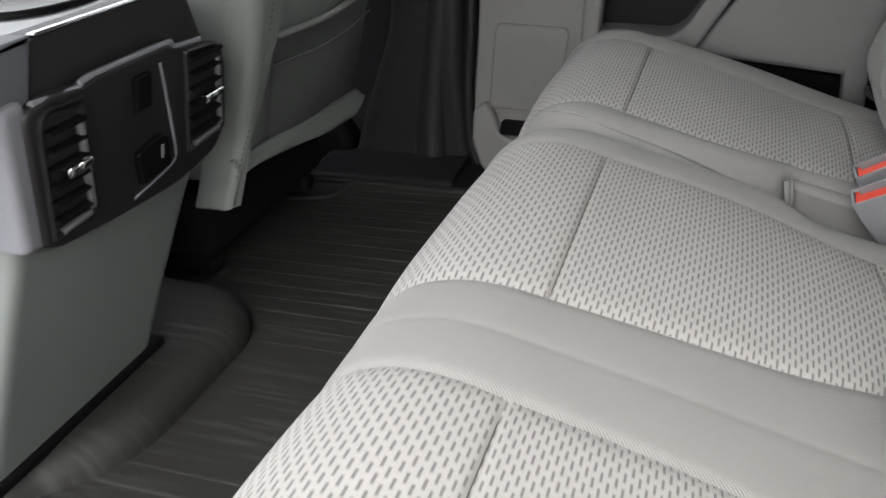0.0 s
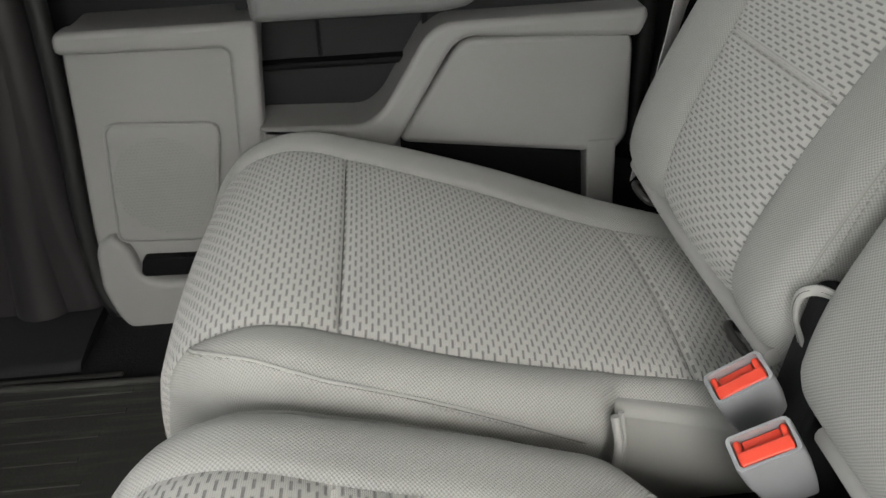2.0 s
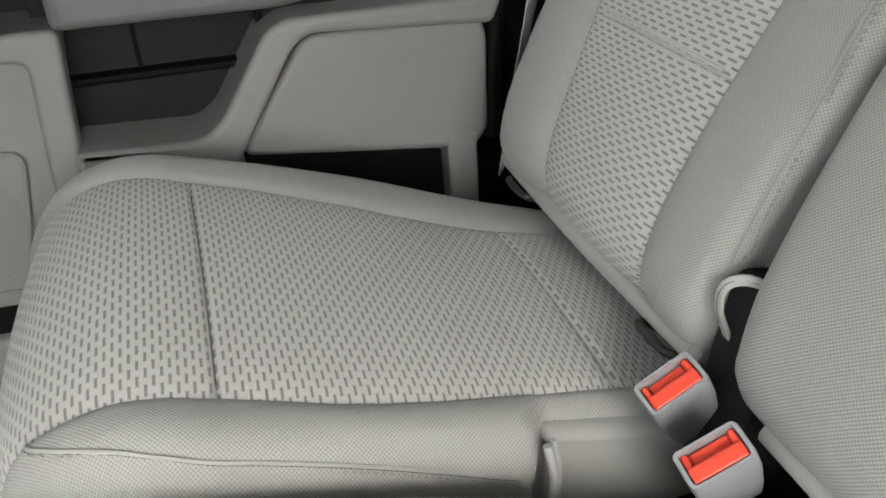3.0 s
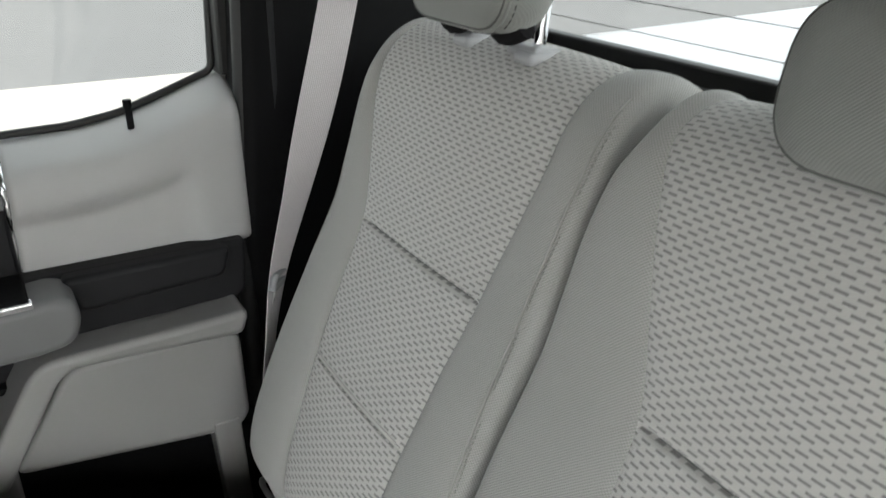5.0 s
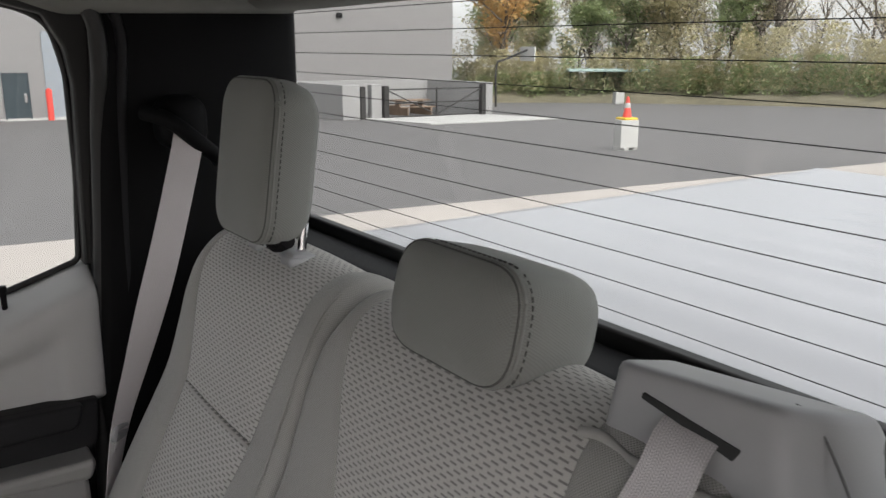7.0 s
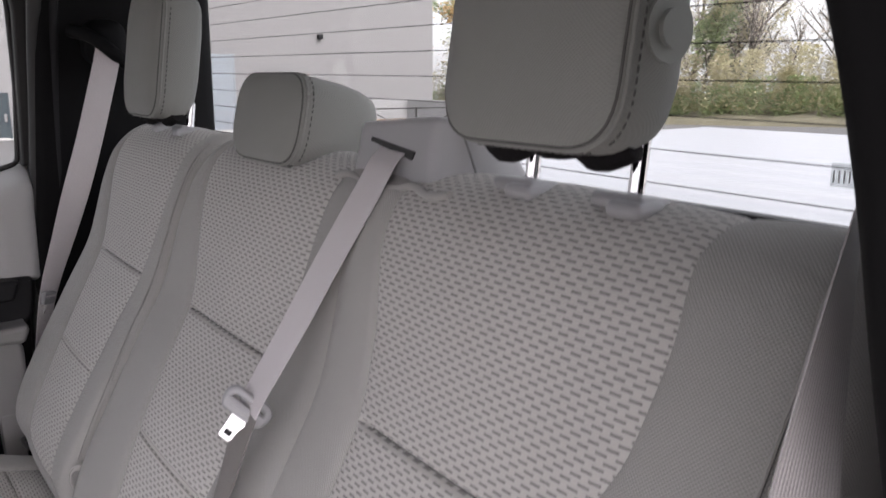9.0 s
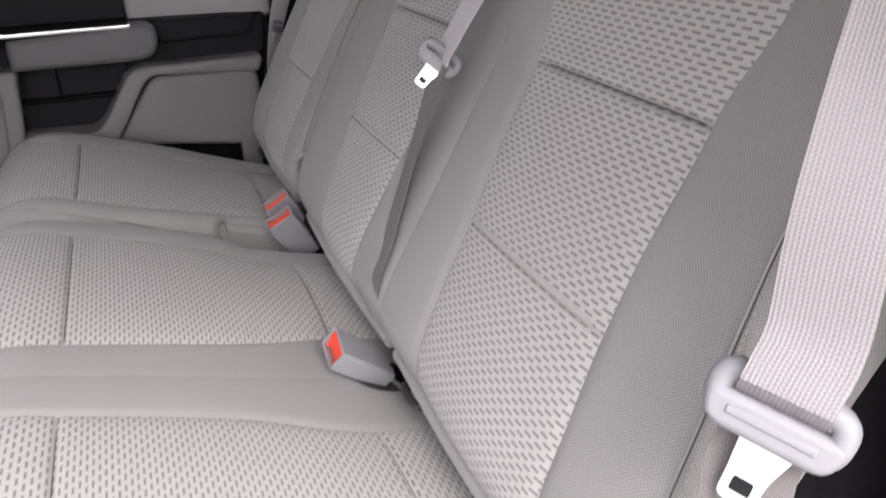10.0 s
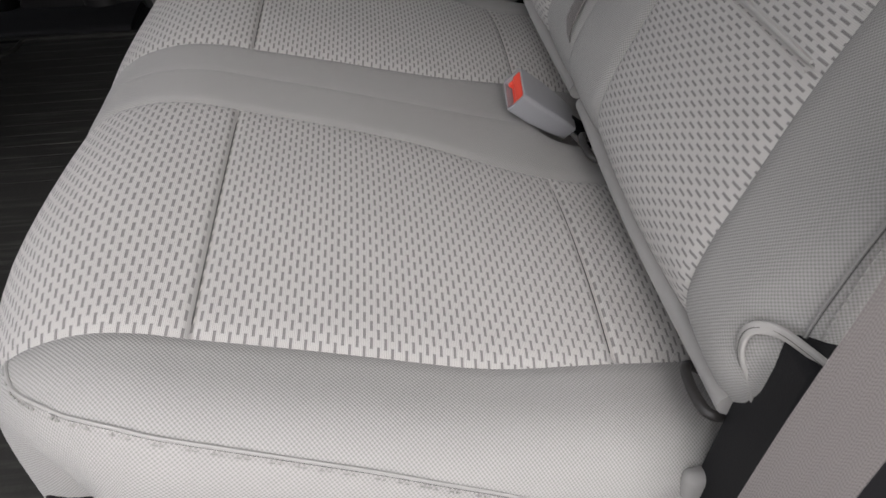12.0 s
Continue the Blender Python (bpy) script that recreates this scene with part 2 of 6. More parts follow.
def leafage(name, a, b):
    """Leaves of mixed tone that let some light through."""
    m, n, l, p = nodes_of(name)
    g = n.new("ShaderNodeNewGeometry")
    col = mixc(n, l, g.outputs["Random Per Island"], a, b)
    l.new(col, p.inputs["Base Color"])
    p.inputs["Roughness"].default_value = 0.8
    p.inputs["Specular IOR Level"].default_value = 0.2
    thin, mix = n.new("ShaderNodeBsdfTranslucent"), n.new("ShaderNodeMixShader")
    l.new(col, thin.inputs[0])
    mix.inputs[0].default_value = 0.5
    l.new(p.outputs[0], mix.inputs[1])
    l.new(thin.outputs[0], mix.inputs[2])
    l.new(mix.outputs[0], n["Material Output"].inputs[0])
    return m


LEAF_GREEN = leafage("green_undergrowth", (0.27, 0.35, 0.16), (0.40, 0.44, 0.25))
LEAF_OLIVE = leafage("olive_autumn_leaves", (0.42, 0.40, 0.24), (0.54, 0.48, 0.31))
LEAF_GOLD = leafage("golden_autumn_leaves", (0.66, 0.42, 0.17), (0.54, 0.38, 0.18))
TWIGS = leafage("bare_grey_twigs", (0.42, 0.37, 0.31), (0.56, 0.50, 0.42))

# ---- mesh helpers ----
PLACE = {}


def thing(name, base, label="", category="", group="", kind=""):
    """An Empty at the base of a thing, which parents its parts."""
    ob = new(name)
    ob.location = base
    ob.empty_display_size = 0.05
    PLACE[ob.name] = Vector(base)
    return tagged(ob, label, category, group, kind)


def to_data(name, bm, smooth=True):
    data = bpy.data.meshes.new(name)
    bm.to_mesh(data)
    bm.free()
    if smooth:
        for f in data.polygons:
            f.use_smooth = True
    return data


def weigh(data, least):
    """Corner normals weighted by face area, so that flat faces stay flat beside rounded edges."""
    polys = data.polygons
    norms, areas = [p.normal.copy() for p in polys], [p.area for p in polys]
    near = {}
    for p in polys:
        for v in p.vertices:
            near.setdefault(v, []).append(p.index)
    out = []
    for p in polys:
        for v in p.vertices:
            s = Vector()
            for q in near[v]:
                if norms[q].dot(norms[p.index]) > least:
                    s += norms[q] * areas[q]
            out.append(s.normalized() if s.length > 1e-12 else norms[p.index])
    data.normals_split_custom_set(out)


def part(name, bm, material, parent=None, label="", smooth=True, sharp=52):
    """Links a bmesh (or mesh data) in world coordinates as ONE mesh object under a thing or a part."""
    data = bm if isinstance(bm, bpy.types.Mesh) else to_data(name, bm, smooth)
    data.materials.clear()
    data.materials.append(material)
    if smooth and sharp and len(data.polygons) < 6000:
        weigh(data, math.cos(radians(sharp)))
    ob = new(name, data)
    if parent is not None:
        ob.parent = parent
        ob.matrix_parent_inverse = Matrix.Translation(-PLACE.get(parent.name, Vector()))
    if label:
        ob["label"] = label
    return ob


def rbox(bm, lo, hi, r=0.004, seg=2, turn=None):
    """A box from corner lo to corner hi with rounded edges; turn: a matrix applied about its centre."""
    lo, hi = Vector(lo), Vector(hi)
    c, s = (lo + hi) / 2, hi - lo
    made = bmesh.ops.create_cube(bm, size=1.0)["verts"]
    for v in made:
        v.co = Vector((v.co.x * s.x, v.co.y * s.y, v.co.z * s.z))
    if r > 0:
        edges = list({e for v in made for e in v.link_edges})
        res = bmesh.ops.bevel(bm, geom=edges, offset=min(r, 0.49 * min(s)), segments=seg, affect="EDGES", profile=0.5)
        made = list({v for f in res["faces"] for v in f.verts} | {v for v in made if v.is_valid})
    for v in made:
        v.co = (turn @ v.co if turn else v.co) + c
    return bm


def box(lo, hi, r=0.004, seg=2, turn=None):
    return rbox(bmesh.new(), lo, hi, r, seg, turn)


def inset(poly, d):
    """The polygon with every corner moved inwards by d."""
    area = sum(a[0] * b[1] - b[0] * a[1] for a, b in zip(poly, poly[1:] + poly[:1]))
    sg, out, count = (1 if area > 0 else -1), [], len(poly)
    for i in range(count):
        a, b, c = Vector(poly[i - 1]), Vector(poly[i]), Vector(poly[(i + 1) % count])
        e, f = (b - a).normalized(), (c - b).normalized()
        n = Vector((-e.y - f.y, e.x + f.x)) * sg
        k = 1.0 + e.dot(f)
        out.append(tuple(b + n * (d / max(0.5, k))))
    return out


def prism(poly, y0, y1, r=0.004, seg=2, bm=None, axis="y"):
    """A polygon of (a, b) extruded from y0 (the seen face) to y1 along an axis, with rounded seen edges."""
    bm = bm or bmesh.new()
    poly = [tuple(p) for p in poly]
    poly = [p for i, p in enumerate(poly) if (Vector(p) - Vector(poly[i - 1])).length > 1e-6]
    sg = 1 if y1 > y0 else -1

    def at(p, c):
        return {"y": (p[0], c, p[1]), "x": (c, p[0], p[1]), "z": (p[0], p[1], c)}[axis]

    steps = [(0.0, y1)] + ([(r * (1 - math.cos(k / seg * math.pi / 2)), y0 + sg * r * (1 - math.sin(k / seg * math.pi / 2))) for k in range(seg + 1)] if r > 0 else [(0.0, y0)])
    rings = [[bm.verts.new(at(p, c)) for p in (inset(poly, d) if d > 0 else poly)] for d, c in steps]
    faces, count = [], len(poly)
    for a, b in zip(rings, rings[1:]):
        for i in range(count):
            faces.append(bm.faces.new((a[i], a[(i + 1) % count], b[(i + 1) % count], b[i])))
    for ring in (rings[0], rings[-1]):
        for tri in tessellate_polygon([[v.co for v in ring]]):
            faces.append(bm.faces.new([ring[k] for k in tri]))
    bmesh.ops.recalc_face_normals(bm, faces=faces)
    return bm


def arc_poly(poly, r, n=5):
    """The polygon with its corners rounded to the radius r (one number, or one for each corner)."""
    out, count = [], len(poly)
    for i in range(count):
        a, b, c = Vector(poly[i - 1]), Vector(poly[i]), Vector(poly[(i + 1) % count])
        rr = r[i] if isinstance(r, (list, tuple)) else r
        k = min(rr, 0.45 * (a - b).length, 0.45 * (c - b).length)
        if k < 1e-5:
            out.append(tuple(b))
            continue
        p, q = b + (a - b).normalized() * k, b + (c - b).normalized() * k
        for j in range(n + 1):
            t = j / n
            out.append(tuple(p * (1 - t) ** 2 + b * 2 * t * (1 - t) + q * t * t))
    return out


def spline(points, step=0.01):
    """A Catmull-Rom curve through points, in even steps."""
    pts = [Vector(p) for p in points]
    ext = [2 * pts[0] - pts[1], *pts, 2 * pts[-1] - pts[-2]]
    fine = []
    for i in range(1, len(ext) - 2):
        p0, p1, p2, p3 = ext[i - 1 : i + 3]
        for j in range(20):
            t = j / 20
            fine.append(0.5 * (2 * p1 + (p2 - p0) * t + (2 * p0 - 5 * p1 + 4 * p2 - p3) * t * t + (3 * p1 - p0 - 3 * p2 + p3) * t ** 3))
    fine.append(pts[-1])
    run = [0.0]
    for a, b in zip(fine, fine[1:]):
        run.append(run[-1] + (b - a).length)
    count = max(2, int(run[-1] / step) + 1)
    out, k = [], 0
    for j in range(count + 1):
        s = run[-1] * j / count
        while k < len(run) - 2 and run[k + 1] < s:
            k += 1
        f = (s - run[k]) / max(1e-9, run[k + 1] - run[k])
        out.append(fine[k].lerp(fine[k + 1], min(1, max(0, f))))
    return out


def tube(bm, path, r, n=8, caps=True, taper=None):
    """A round tube along points."""
    path = [Vector(p) for p in path]
    rings, up = [], Vector((0.13, 0.31, 0.94))
    for i, p in enumerate(path):
        d = (path[min(i + 1, len(path) - 1)] - path[max(i - 1, 0)]).normalized()
        side = d.cross(up)
        side = side.normalized() if side.length > 1e-4 else Vector((1, 0, 0))
        top = side.cross(d).normalized()
        rr = r if taper is None else r + (taper - r) * i / (len(path) - 1)
        rings.append([bm.verts.new(p + rr * (math.cos(a) * side + math.sin(a) * top)) for a in [2 * math.pi * k / n for k in range(n)]])
    for a, b in zip(rings, rings[1:]):
        for k in range(n):
            bm.faces.new((a[k], a[(k + 1) % n], b[(k + 1) % n], b[k]))
    if caps:
        bm.faces.new(rings[0][::-1])
        bm.faces.new(rings[-1])
    return bm


def belt_mesh(path, sides, width=0.047, thick=0.0013):
    """Webbing along points, with the width direction given at each one; UVs in metres."""
    bm = bmesh.new()
    uv = bm.loops.layers.uv.new("UVMap")
    cross = [(-0.5, 0.3), (-0.42, 0.5), (-0.2, 0.5), (0, 0.5), (0.2, 0.5), (0.42, 0.5), (0.5, 0.3), (0.5, -0.3), (0.42, -0.5), (0.2, -0.5), (0, -0.5), (-0.2, -0.5), (-0.42, -0.5), (-0.5, -0.3)]
    rings, run = [], [0.0]
    for i, p in enumerate(path):
        d = (path[min(i + 1, len(path) - 1)] - path[max(i - 1, 0)]).normalized()
        w = sides[i] - d * sides[i].dot(d)
        w.normalize()
        t = d.cross(w)
        rings.append([bm.verts.new(p + w * a * width + t * b * thick) for a, b in cross])
        if i:
            run.append(run[-1] + (p - path[i - 1]).length)
    k = len(cross)
    for i in range(len(rings) - 1):
        for j in range(k):
            f = bm.faces.new((rings[i][j], rings[i][(j + 1) % k], rings[i + 1][(j + 1) % k], rings[i + 1][j]))
            for loop, (ii, jj) in zip(f.loops, ((i, j), (i, (j + 1) % k), (i + 1, (j + 1) % k), (i + 1, j))):
                loop[uv].uv = (cross[jj][0] * width, run[ii])
    bm.faces.new(rings[0][::-1])
    bm.faces.new(rings[-1])
    bmesh.ops.recalc_face_normals(bm, faces=bm.faces)
    return bm


def ramp(x, table):
    """Smooth value at x from rows of (x, value), with slopes that never overshoot."""
    if x <= table[0][0]:
        return table[0][1]
    if x >= table[-1][0]:
        return table[-1][1]
    i = max(k for k in range(len(table) - 1) if table[k][0] <= x)

    def cut(k):
        return (table[k + 1][1] - table[k][1]) / (table[k + 1][0] - table[k][0])

    def slope(k):
        if k == 0 or k == len(table) - 1:
            return cut(min(k, len(table) - 2))
        p, q = cut(k - 1), cut(k)
        return 0.0 if p * q <= 0 else 2 * p * q / (p + q)

    (xa, a), (xb, b) = table[i], table[i + 1]
    w = xb - xa
    t = (x - xa) / w
    return (2 * t ** 3 - 3 * t * t + 1) * a + (t ** 3 - 2 * t * t + t) * w * slope(i) + (3 * t * t - 2 * t ** 3) * b + (t ** 3 - t * t) * w * slope(i + 1)


class Upholstery:
    """A padded surface: a profile in x and z swept across y, with cloth panels between break lines."""

    def __init__(self, profile, breaks, kinds, seams, bulge, crown, edge, skirt, deep=(0.006, 0.006), fine=0.009, sag=None):
        self.deep = deep
        pts = spline([(x, 0, z) for x, z in profile], 0.001)
        self.path = pts
        self.run = [0.0]
        for a, b in zip(pts, pts[1:]):
            self.run.append(self.run[-1] + (b - a).length)
        self.long = self.run[-1]
        self.breaks, self.kinds, self.seams, self.bulge, self.crown, self.edge, self.skirt, self.sag = breaks, kinds, seams, bulge, crown, edge, skirt, sag
        vs = list(np.linspace(0, self.long, int(self.long / fine) + 1))
        for s in seams:
            vs = [v for v in vs if abs(v - s) > 0.011] + [s + d for d in (-0.010, -0.006, -0.003, -0.0015, 0, 0.0015, 0.003, 0.006, 0.010)]
        self.vs = sorted(vs)

    def at(self, v):
        i = min(len(self.path) - 2, max(0, int(v / self.long * (len(self.path) - 1))))
        while i < len(self.path) - 2 and self.run[i + 1] < v:
            i += 1
        while i > 0 and self.run[i] > v:
            i -= 1
        f = (v - self.run[i]) / (self.run[i + 1] - self.run[i])
        d = self.path[min(i + 6, len(self.path) - 1)] - self.path[max(i - 6, 0)]
        d.normalize()
        return self.path[i].lerp(self.path[i + 1], f), Vector((-d.z, 0, d.x))

    def v_of(self, x=None, z=None):
        """The arc length at which the profile comes nearest to x and z."""
        best = min(range(len(self.path)), key=lambda i: (0 if x is None else (self.path[i].x - x) ** 2) + (0 if z is None else (self.path[i].z - z) ** 2))
        return self.run[best]

    def lift(self, v, y, ys, seg, t):
        kind = self.kinds[seg]
        full = 1 - (2 * t - 1) ** 2
        h = self.crown * full if kind == "p" else self.bulge[seg] * full ** 0.8
        for k, b in enumerate(ys[1:-1]):
            deep = 0.0024 if self.kinds[k] != self.kinds[k + 1] else 0.0007
            h -= deep * math.exp(-((y - b) / 0.0045) ** 2)
        if kind == "p":
            for s, deep in zip(self.seams, self.deep):
                h -= min(1, full / 0.10) * deep * math.exp(-((v - s) / 0.0026) ** 2)
        if self.sag:
            h += self.sag(v, y)
        for e, R in ((ys[0], self.edge[0]), (ys[-1], self.edge[1])):
            d = abs(y - e)
            if d < R:
                h -= R - math.sqrt(max(0, R * R - (R - d) ** 2))
        return h

    def point(self, v, y, off=0.0):
        """A place on the surface at the arc length v and the cross position y."""
        ys = [b(v) for b in self.breaks]
        seg = max(0, min(len(self.kinds) - 1, sum(y > b for b in ys[1:-1])))
        t = (y - ys[seg]) / (ys[seg + 1] - ys[seg])
        p, nrm = self.at(v)
        q = p + nrm * (self.lift(v, y, ys, seg, min(1, max(0, t))) + off)
        return Vector((q.x, y, q.z))

    def side(self, v, which, down):
        """A place on the side wall, so far below its shoulder."""
        ys = [b(v) for b in self.breaks]
        p, nrm = self.at(v)
        R = self.edge[which]
        q = p - nrm * (R + down)
        return Vector((q.x, ys[-1 if which else 0] + (0.0005 if which else -0.0005), q.z))

    def shoulder(self, v, which, angle):
        """A place on the rounded outer edge: angle 0 is its top, 90 its side."""
        ys = [b(v) for b in self.breaks]
        R, a = self.edge[which], radians(min(angle, 89))
        return self.point(v, ys[-1] - R * (1 - math.sin(a)) if which else ys[0] + R * (1 - math.sin(a)), 0.0005)

    def build(self, parent, names, pattern, plain):
        count = len(self.kinds)
        cols = []
        for seg in range(count):
            n = 16 if self.kinds[seg] == "p" else 12
            ts = [0.5 - 0.5 * math.cos(math.pi * j / n) for j in range(n + 1)]
            cols += [(seg, t) for t in ts[(1 if seg else 0):]]
        cols = [("a", k) for k in (1.0, 0.66, 0.33, 0.12)] + cols + [("b", k) for k in (0.12, 0.33, 0.66, 1.0)]
        grid, uvs = [], []
        for v in self.vs:
            ys = [b(v) for b in self.breaks]
            p, nrm = self.at(v)
            row, ruv = [], []
            for seg, t in cols:
                if seg == "a":
                    y, h = ys[0], -self.edge[0] - t * self.skirt + (self.sag(v, ys[0]) if self.sag else 0)
                    ruv.append((y - t * self.skirt - 0.571 * self.edge[0], v))
                elif seg == "b":
                    y, h = ys[-1], -self.edge[1] - t * self.skirt + (self.sag(v, ys[-1]) if self.sag else 0)
                    ruv.append((y + t * self.skirt + 0.571 * self.edge[1], v))
                else:
                    y = ys[seg] + (ys[seg + 1] - ys[seg]) * t
                    h = self.lift(v, y, ys, seg, t)
                    u = y
                    for e, R, sg in ((ys[0], self.edge[0], -1), (ys[-1], self.edge[1], 1)):
                        d = R - abs(y - e)
                        if d > 0:
                            u += sg * (R * math.asin(min(1, d / R)) - d)
                    ruv.append((u, v))
                q = p + nrm * h
                row.append((q.x, y, q.z))
            grid.append(row)
            uvs.append(ruv)
        cuts = [0.0, *self.seams, self.long]
        sets = {}
        for i in range(len(self.vs) - 1):
            mid = (self.vs[i] + self.vs[i + 1]) / 2
            band = sum(mid > s for s in self.seams)
            for j in range(len(cols) - 1):
                seg = cols[j + 1][0] if cols[j][0] in ("a",) else cols[j][0]
                if cols[j + 1][0] not in ("a", "b") and cols[j][0] not in ("a", "b"):
                    seg = cols[j + 1][0]
                kind = self.kinds[seg] if seg not in ("a", "b") else "b"
                sets.setdefault((seg, band) if kind == "p" else "plain", []).append((i, j))
        made = []
        for key, cells in sets.items():
            bm = bmesh.new()
            uv = bm.loops.layers.uv.new("UVMap")
            seen = {}

            def vert(i, j):
                if (i, j) not in seen:
                    seen[(i, j)] = bm.verts.new(grid[i][j])
                return seen[(i, j)]

            for i, j in cells:
                idx = ((i, j), (i, j + 1), (i + 1, j + 1), (i + 1, j))
                f = bm.faces.new([vert(*k) for k in idx])
                for loop, (a, b) in zip(f.loops, idx):
                    loop[uv].uv = uvs[a][b]
            bmesh.ops.recalc_face_normals(bm, faces=bm.faces)
            if key == "plain":
                made.append(part(names[0], bm, plain, parent, "plain grey knit cloth", sharp=0))
            else:
                made.append(part(names[1 + key[1]], bm, pattern, parent, "light grey cloth woven with dark dashes", sharp=0))
        return made


def const(c):
    return lambda v: c


def table(rows):
    return lambda v: ramp(v, rows)


def stitches(bm, path, length=0.0045, gap=0.0035, r=0.0006):
    """Short thread stitches laid along a path of places."""
    run = 0.0
    pts = [Vector(p) for p in path]
    for a, b in zip(pts, pts[1:]):
        d = (b - a).length
        while run < d:
            p, q = a.lerp(b, run / d), a.lerp(b, min(1, (run + length) / d))
            if (q - p).length > 0.5 * length:
                tube(bm, [p, q], r, 4)
            run += length + gap
        run -= d
    return bm

# ---- the cab shell ----
FLOOR, ROOF, MID = 0.13, 1.315, 0.735
IN, OUT = 1.53, 1.72          # passenger side: inner face of the lower door, outer skin

floor = part("floor", box((-1.7, -0.28, FLOOR - 0.06), (1.0, 1.75, FLOOR - 0.006), 0.002), FELT)
tagged(floor, "black carpeted cab floor", "floor", kind="structure")

ceiling = part("ceiling", box((-0.85, -0.22, ROOF), (0.99, 1.70, ROOF + 0.05), 0.02, 3), LINER)
tagged(ceiling, "grey cloth headliner over the cab", "ceiling", kind="structure")

# rear wall below and around the back window
wall_rear = part("wall_rear", box((0.93, -0.26, FLOOR - 0.05), (0.98, 1.74, 0.875), 0.004), FELT)
tagged(wall_rear, "black lined cab wall behind the seat", "wall", kind="structure")
sill_bm = prism(arc_poly([(0.82, 0.84), (0.945, 0.86), (0.945, 0.885), (0.86, 0.893), (0.82, 0.87)], 0.012, 3), -0.20, 1.68, 0)
part("window_ledge", sill_bm, BLACK, wall_rear, "black plastic ledge below the back window")

window_rear = thing("window_rear", (0.95, MID, 0.88), "fixed back window with heating wires in a black frame", "window", kind="structure")
pane = part("pane", box((0.950, -0.22, 0.87), (0.955, 1.69, 1.33), 0), GLASS, window_rear)
pane.visible_shadow = False
fr = bmesh.new()
rbox(fr, (0.942, -0.24, 0.86), (0.962, 1.71, 0.905), 0.004)
rbox(fr, (0.942, 1.655, 0.86), (0.962, 1.72, 1.34), 0.004)
rbox(fr, (0.942, -0.24, 0.86), (0.962, -0.185, 1.34), 0.004)
rbox(fr, (0.942, -0.24, 1.288), (0.962, 1.72, 1.35), 0.004)
part("window_frame", fr, SEAL, window_rear)
for i in range(11):
    z = 0.9275 + 0.0345 * i
    bm = tube(bmesh.new(), spline([(0.949, -0.185, z - 0.010), (0.949, MID, z - 0.004), (0.949, 1.655, z)], 0.15), 0.0006, 5)
    part("heating_wire", bm, BLACK, window_rear)

sticker = part("sticker", box((0.9485, 0.152, 0.938), (0.9495, 0.176, 0.958), 0), GLASS, window_rear, "small printed sticker on the glass")
for k in range(5):
    part("printed_bar", box((0.9475, 0.1545 + 0.0045 * k, 0.942), (0.9484, 0.1545 + 0.0045 * k + 0.0011, 0.952), 0), GUIDE, sticker)

# passenger side: rear door, pillars, side window
door_2 = thing("door_passenger_rear", (0.15, IN, 0.1), "closed rear door with light grey and charcoal plastic trim", "car door", kind="structure")
part("door_skin", box((-0.30, 1.64, 0.05), (0.66, 1.72, 0.742), 0.01), TRIM_DARK, door_2, "charcoal inner door shell")

# lower front field with a raised border, a speaker grille and a map pocket
outline = arc_poly([(-0.211, 0.557), (-0.224, 0.42), (-0.240, 0.27), (-0.241, 0.185), (-0.226, 0.130), (-0.190, 0.090), (-0.145, 0.068), (0.20, 0.060), (0.20, 0.40), (0.012, 0.405), (0.032, 0.557)], [0.012, 0.03, 0.03, 0.03, 0.03, 0.03, 0.03, 0.01, 0.01, 0.012, 0.012])
part("lower_panel", prism(outline, 1.548, 1.64, 0.006), TRIM_LOW, door_2)
bor = prism(arc_poly([(-0.213, 0.561), (-0.216, 0.533), (-0.004, 0.529), (-0.014, 0.40), (-0.022, 0.28), (0.012, 0.27), (0.022, 0.41), (0.035, 0.561)], 0.014), IN - 0.004, 1.56, 0.008, 3)
part("panel_border", bor, TRIM_LOW, door_2)
bm = bmesh.new()
speaker = arc_poly([(-0.183, 0.437), (-0.205, 0.262), (-0.07, 0.254), (-0.036, 0.428)], 0.018)
prism(speaker, 1.541, 1.55, 0.004, 2, bm)
grille = part("speaker_grille", bm, TRIM_LOW, door_2, "light grey perforated speaker grille")
field = bmesh.new()
for i in range(30):
    for j in range(34):
        px, pz = -0.196 + 0.0052 * (i + 0.5 * (j % 2)), 0.268 + 0.0045 * j
        if ((px + 0.122) / 0.070) ** 2 + ((pz - 0.342) / 0.072) ** 2 < 1:
            rbox(field, (px - 0.0011, 1.5402, pz - 0.0011), (px + 0.0011, 1.5418, pz + 0.0011), 0)
part("perforation", field, VINYL, grille, "rows of small grey holes", smooth=False)["kind"] = "stuff"
ring = [(a, 1.540, b) for a, b in speaker]
part("rim", tube(bmesh.new(), ring + ring[:1], 0.0022, 6, False), TRIM_LOW, grille)
pk = bmesh.new()
prism(arc_poly([(-0.238, 0.258), (-0.245, 0.190), (-0.230, 0.132), (-0.193, 0.090), (-0.148, 0.066), (0.05, 0.060), (0.05, 0.196), (-0.16, 0.196), (-0.182, 0.206), (-0.190, 0.25), (-0.210, 0.278)], 0.016), 1.530, 1.56, 0.010, 3, pk)
part("map_pocket", pk, TRIM_LOW, door_2, "light grey map pocket")
part("pocket_mouth", prism(arc_poly([(-0.178, 0.236), (-0.186, 0.205), (-0.04, 0.20), (-0.04, 0.23)], 0.008), 1.535, 1.56, 0.002), BLACK, door_2, "dark mouth of the map pocket")

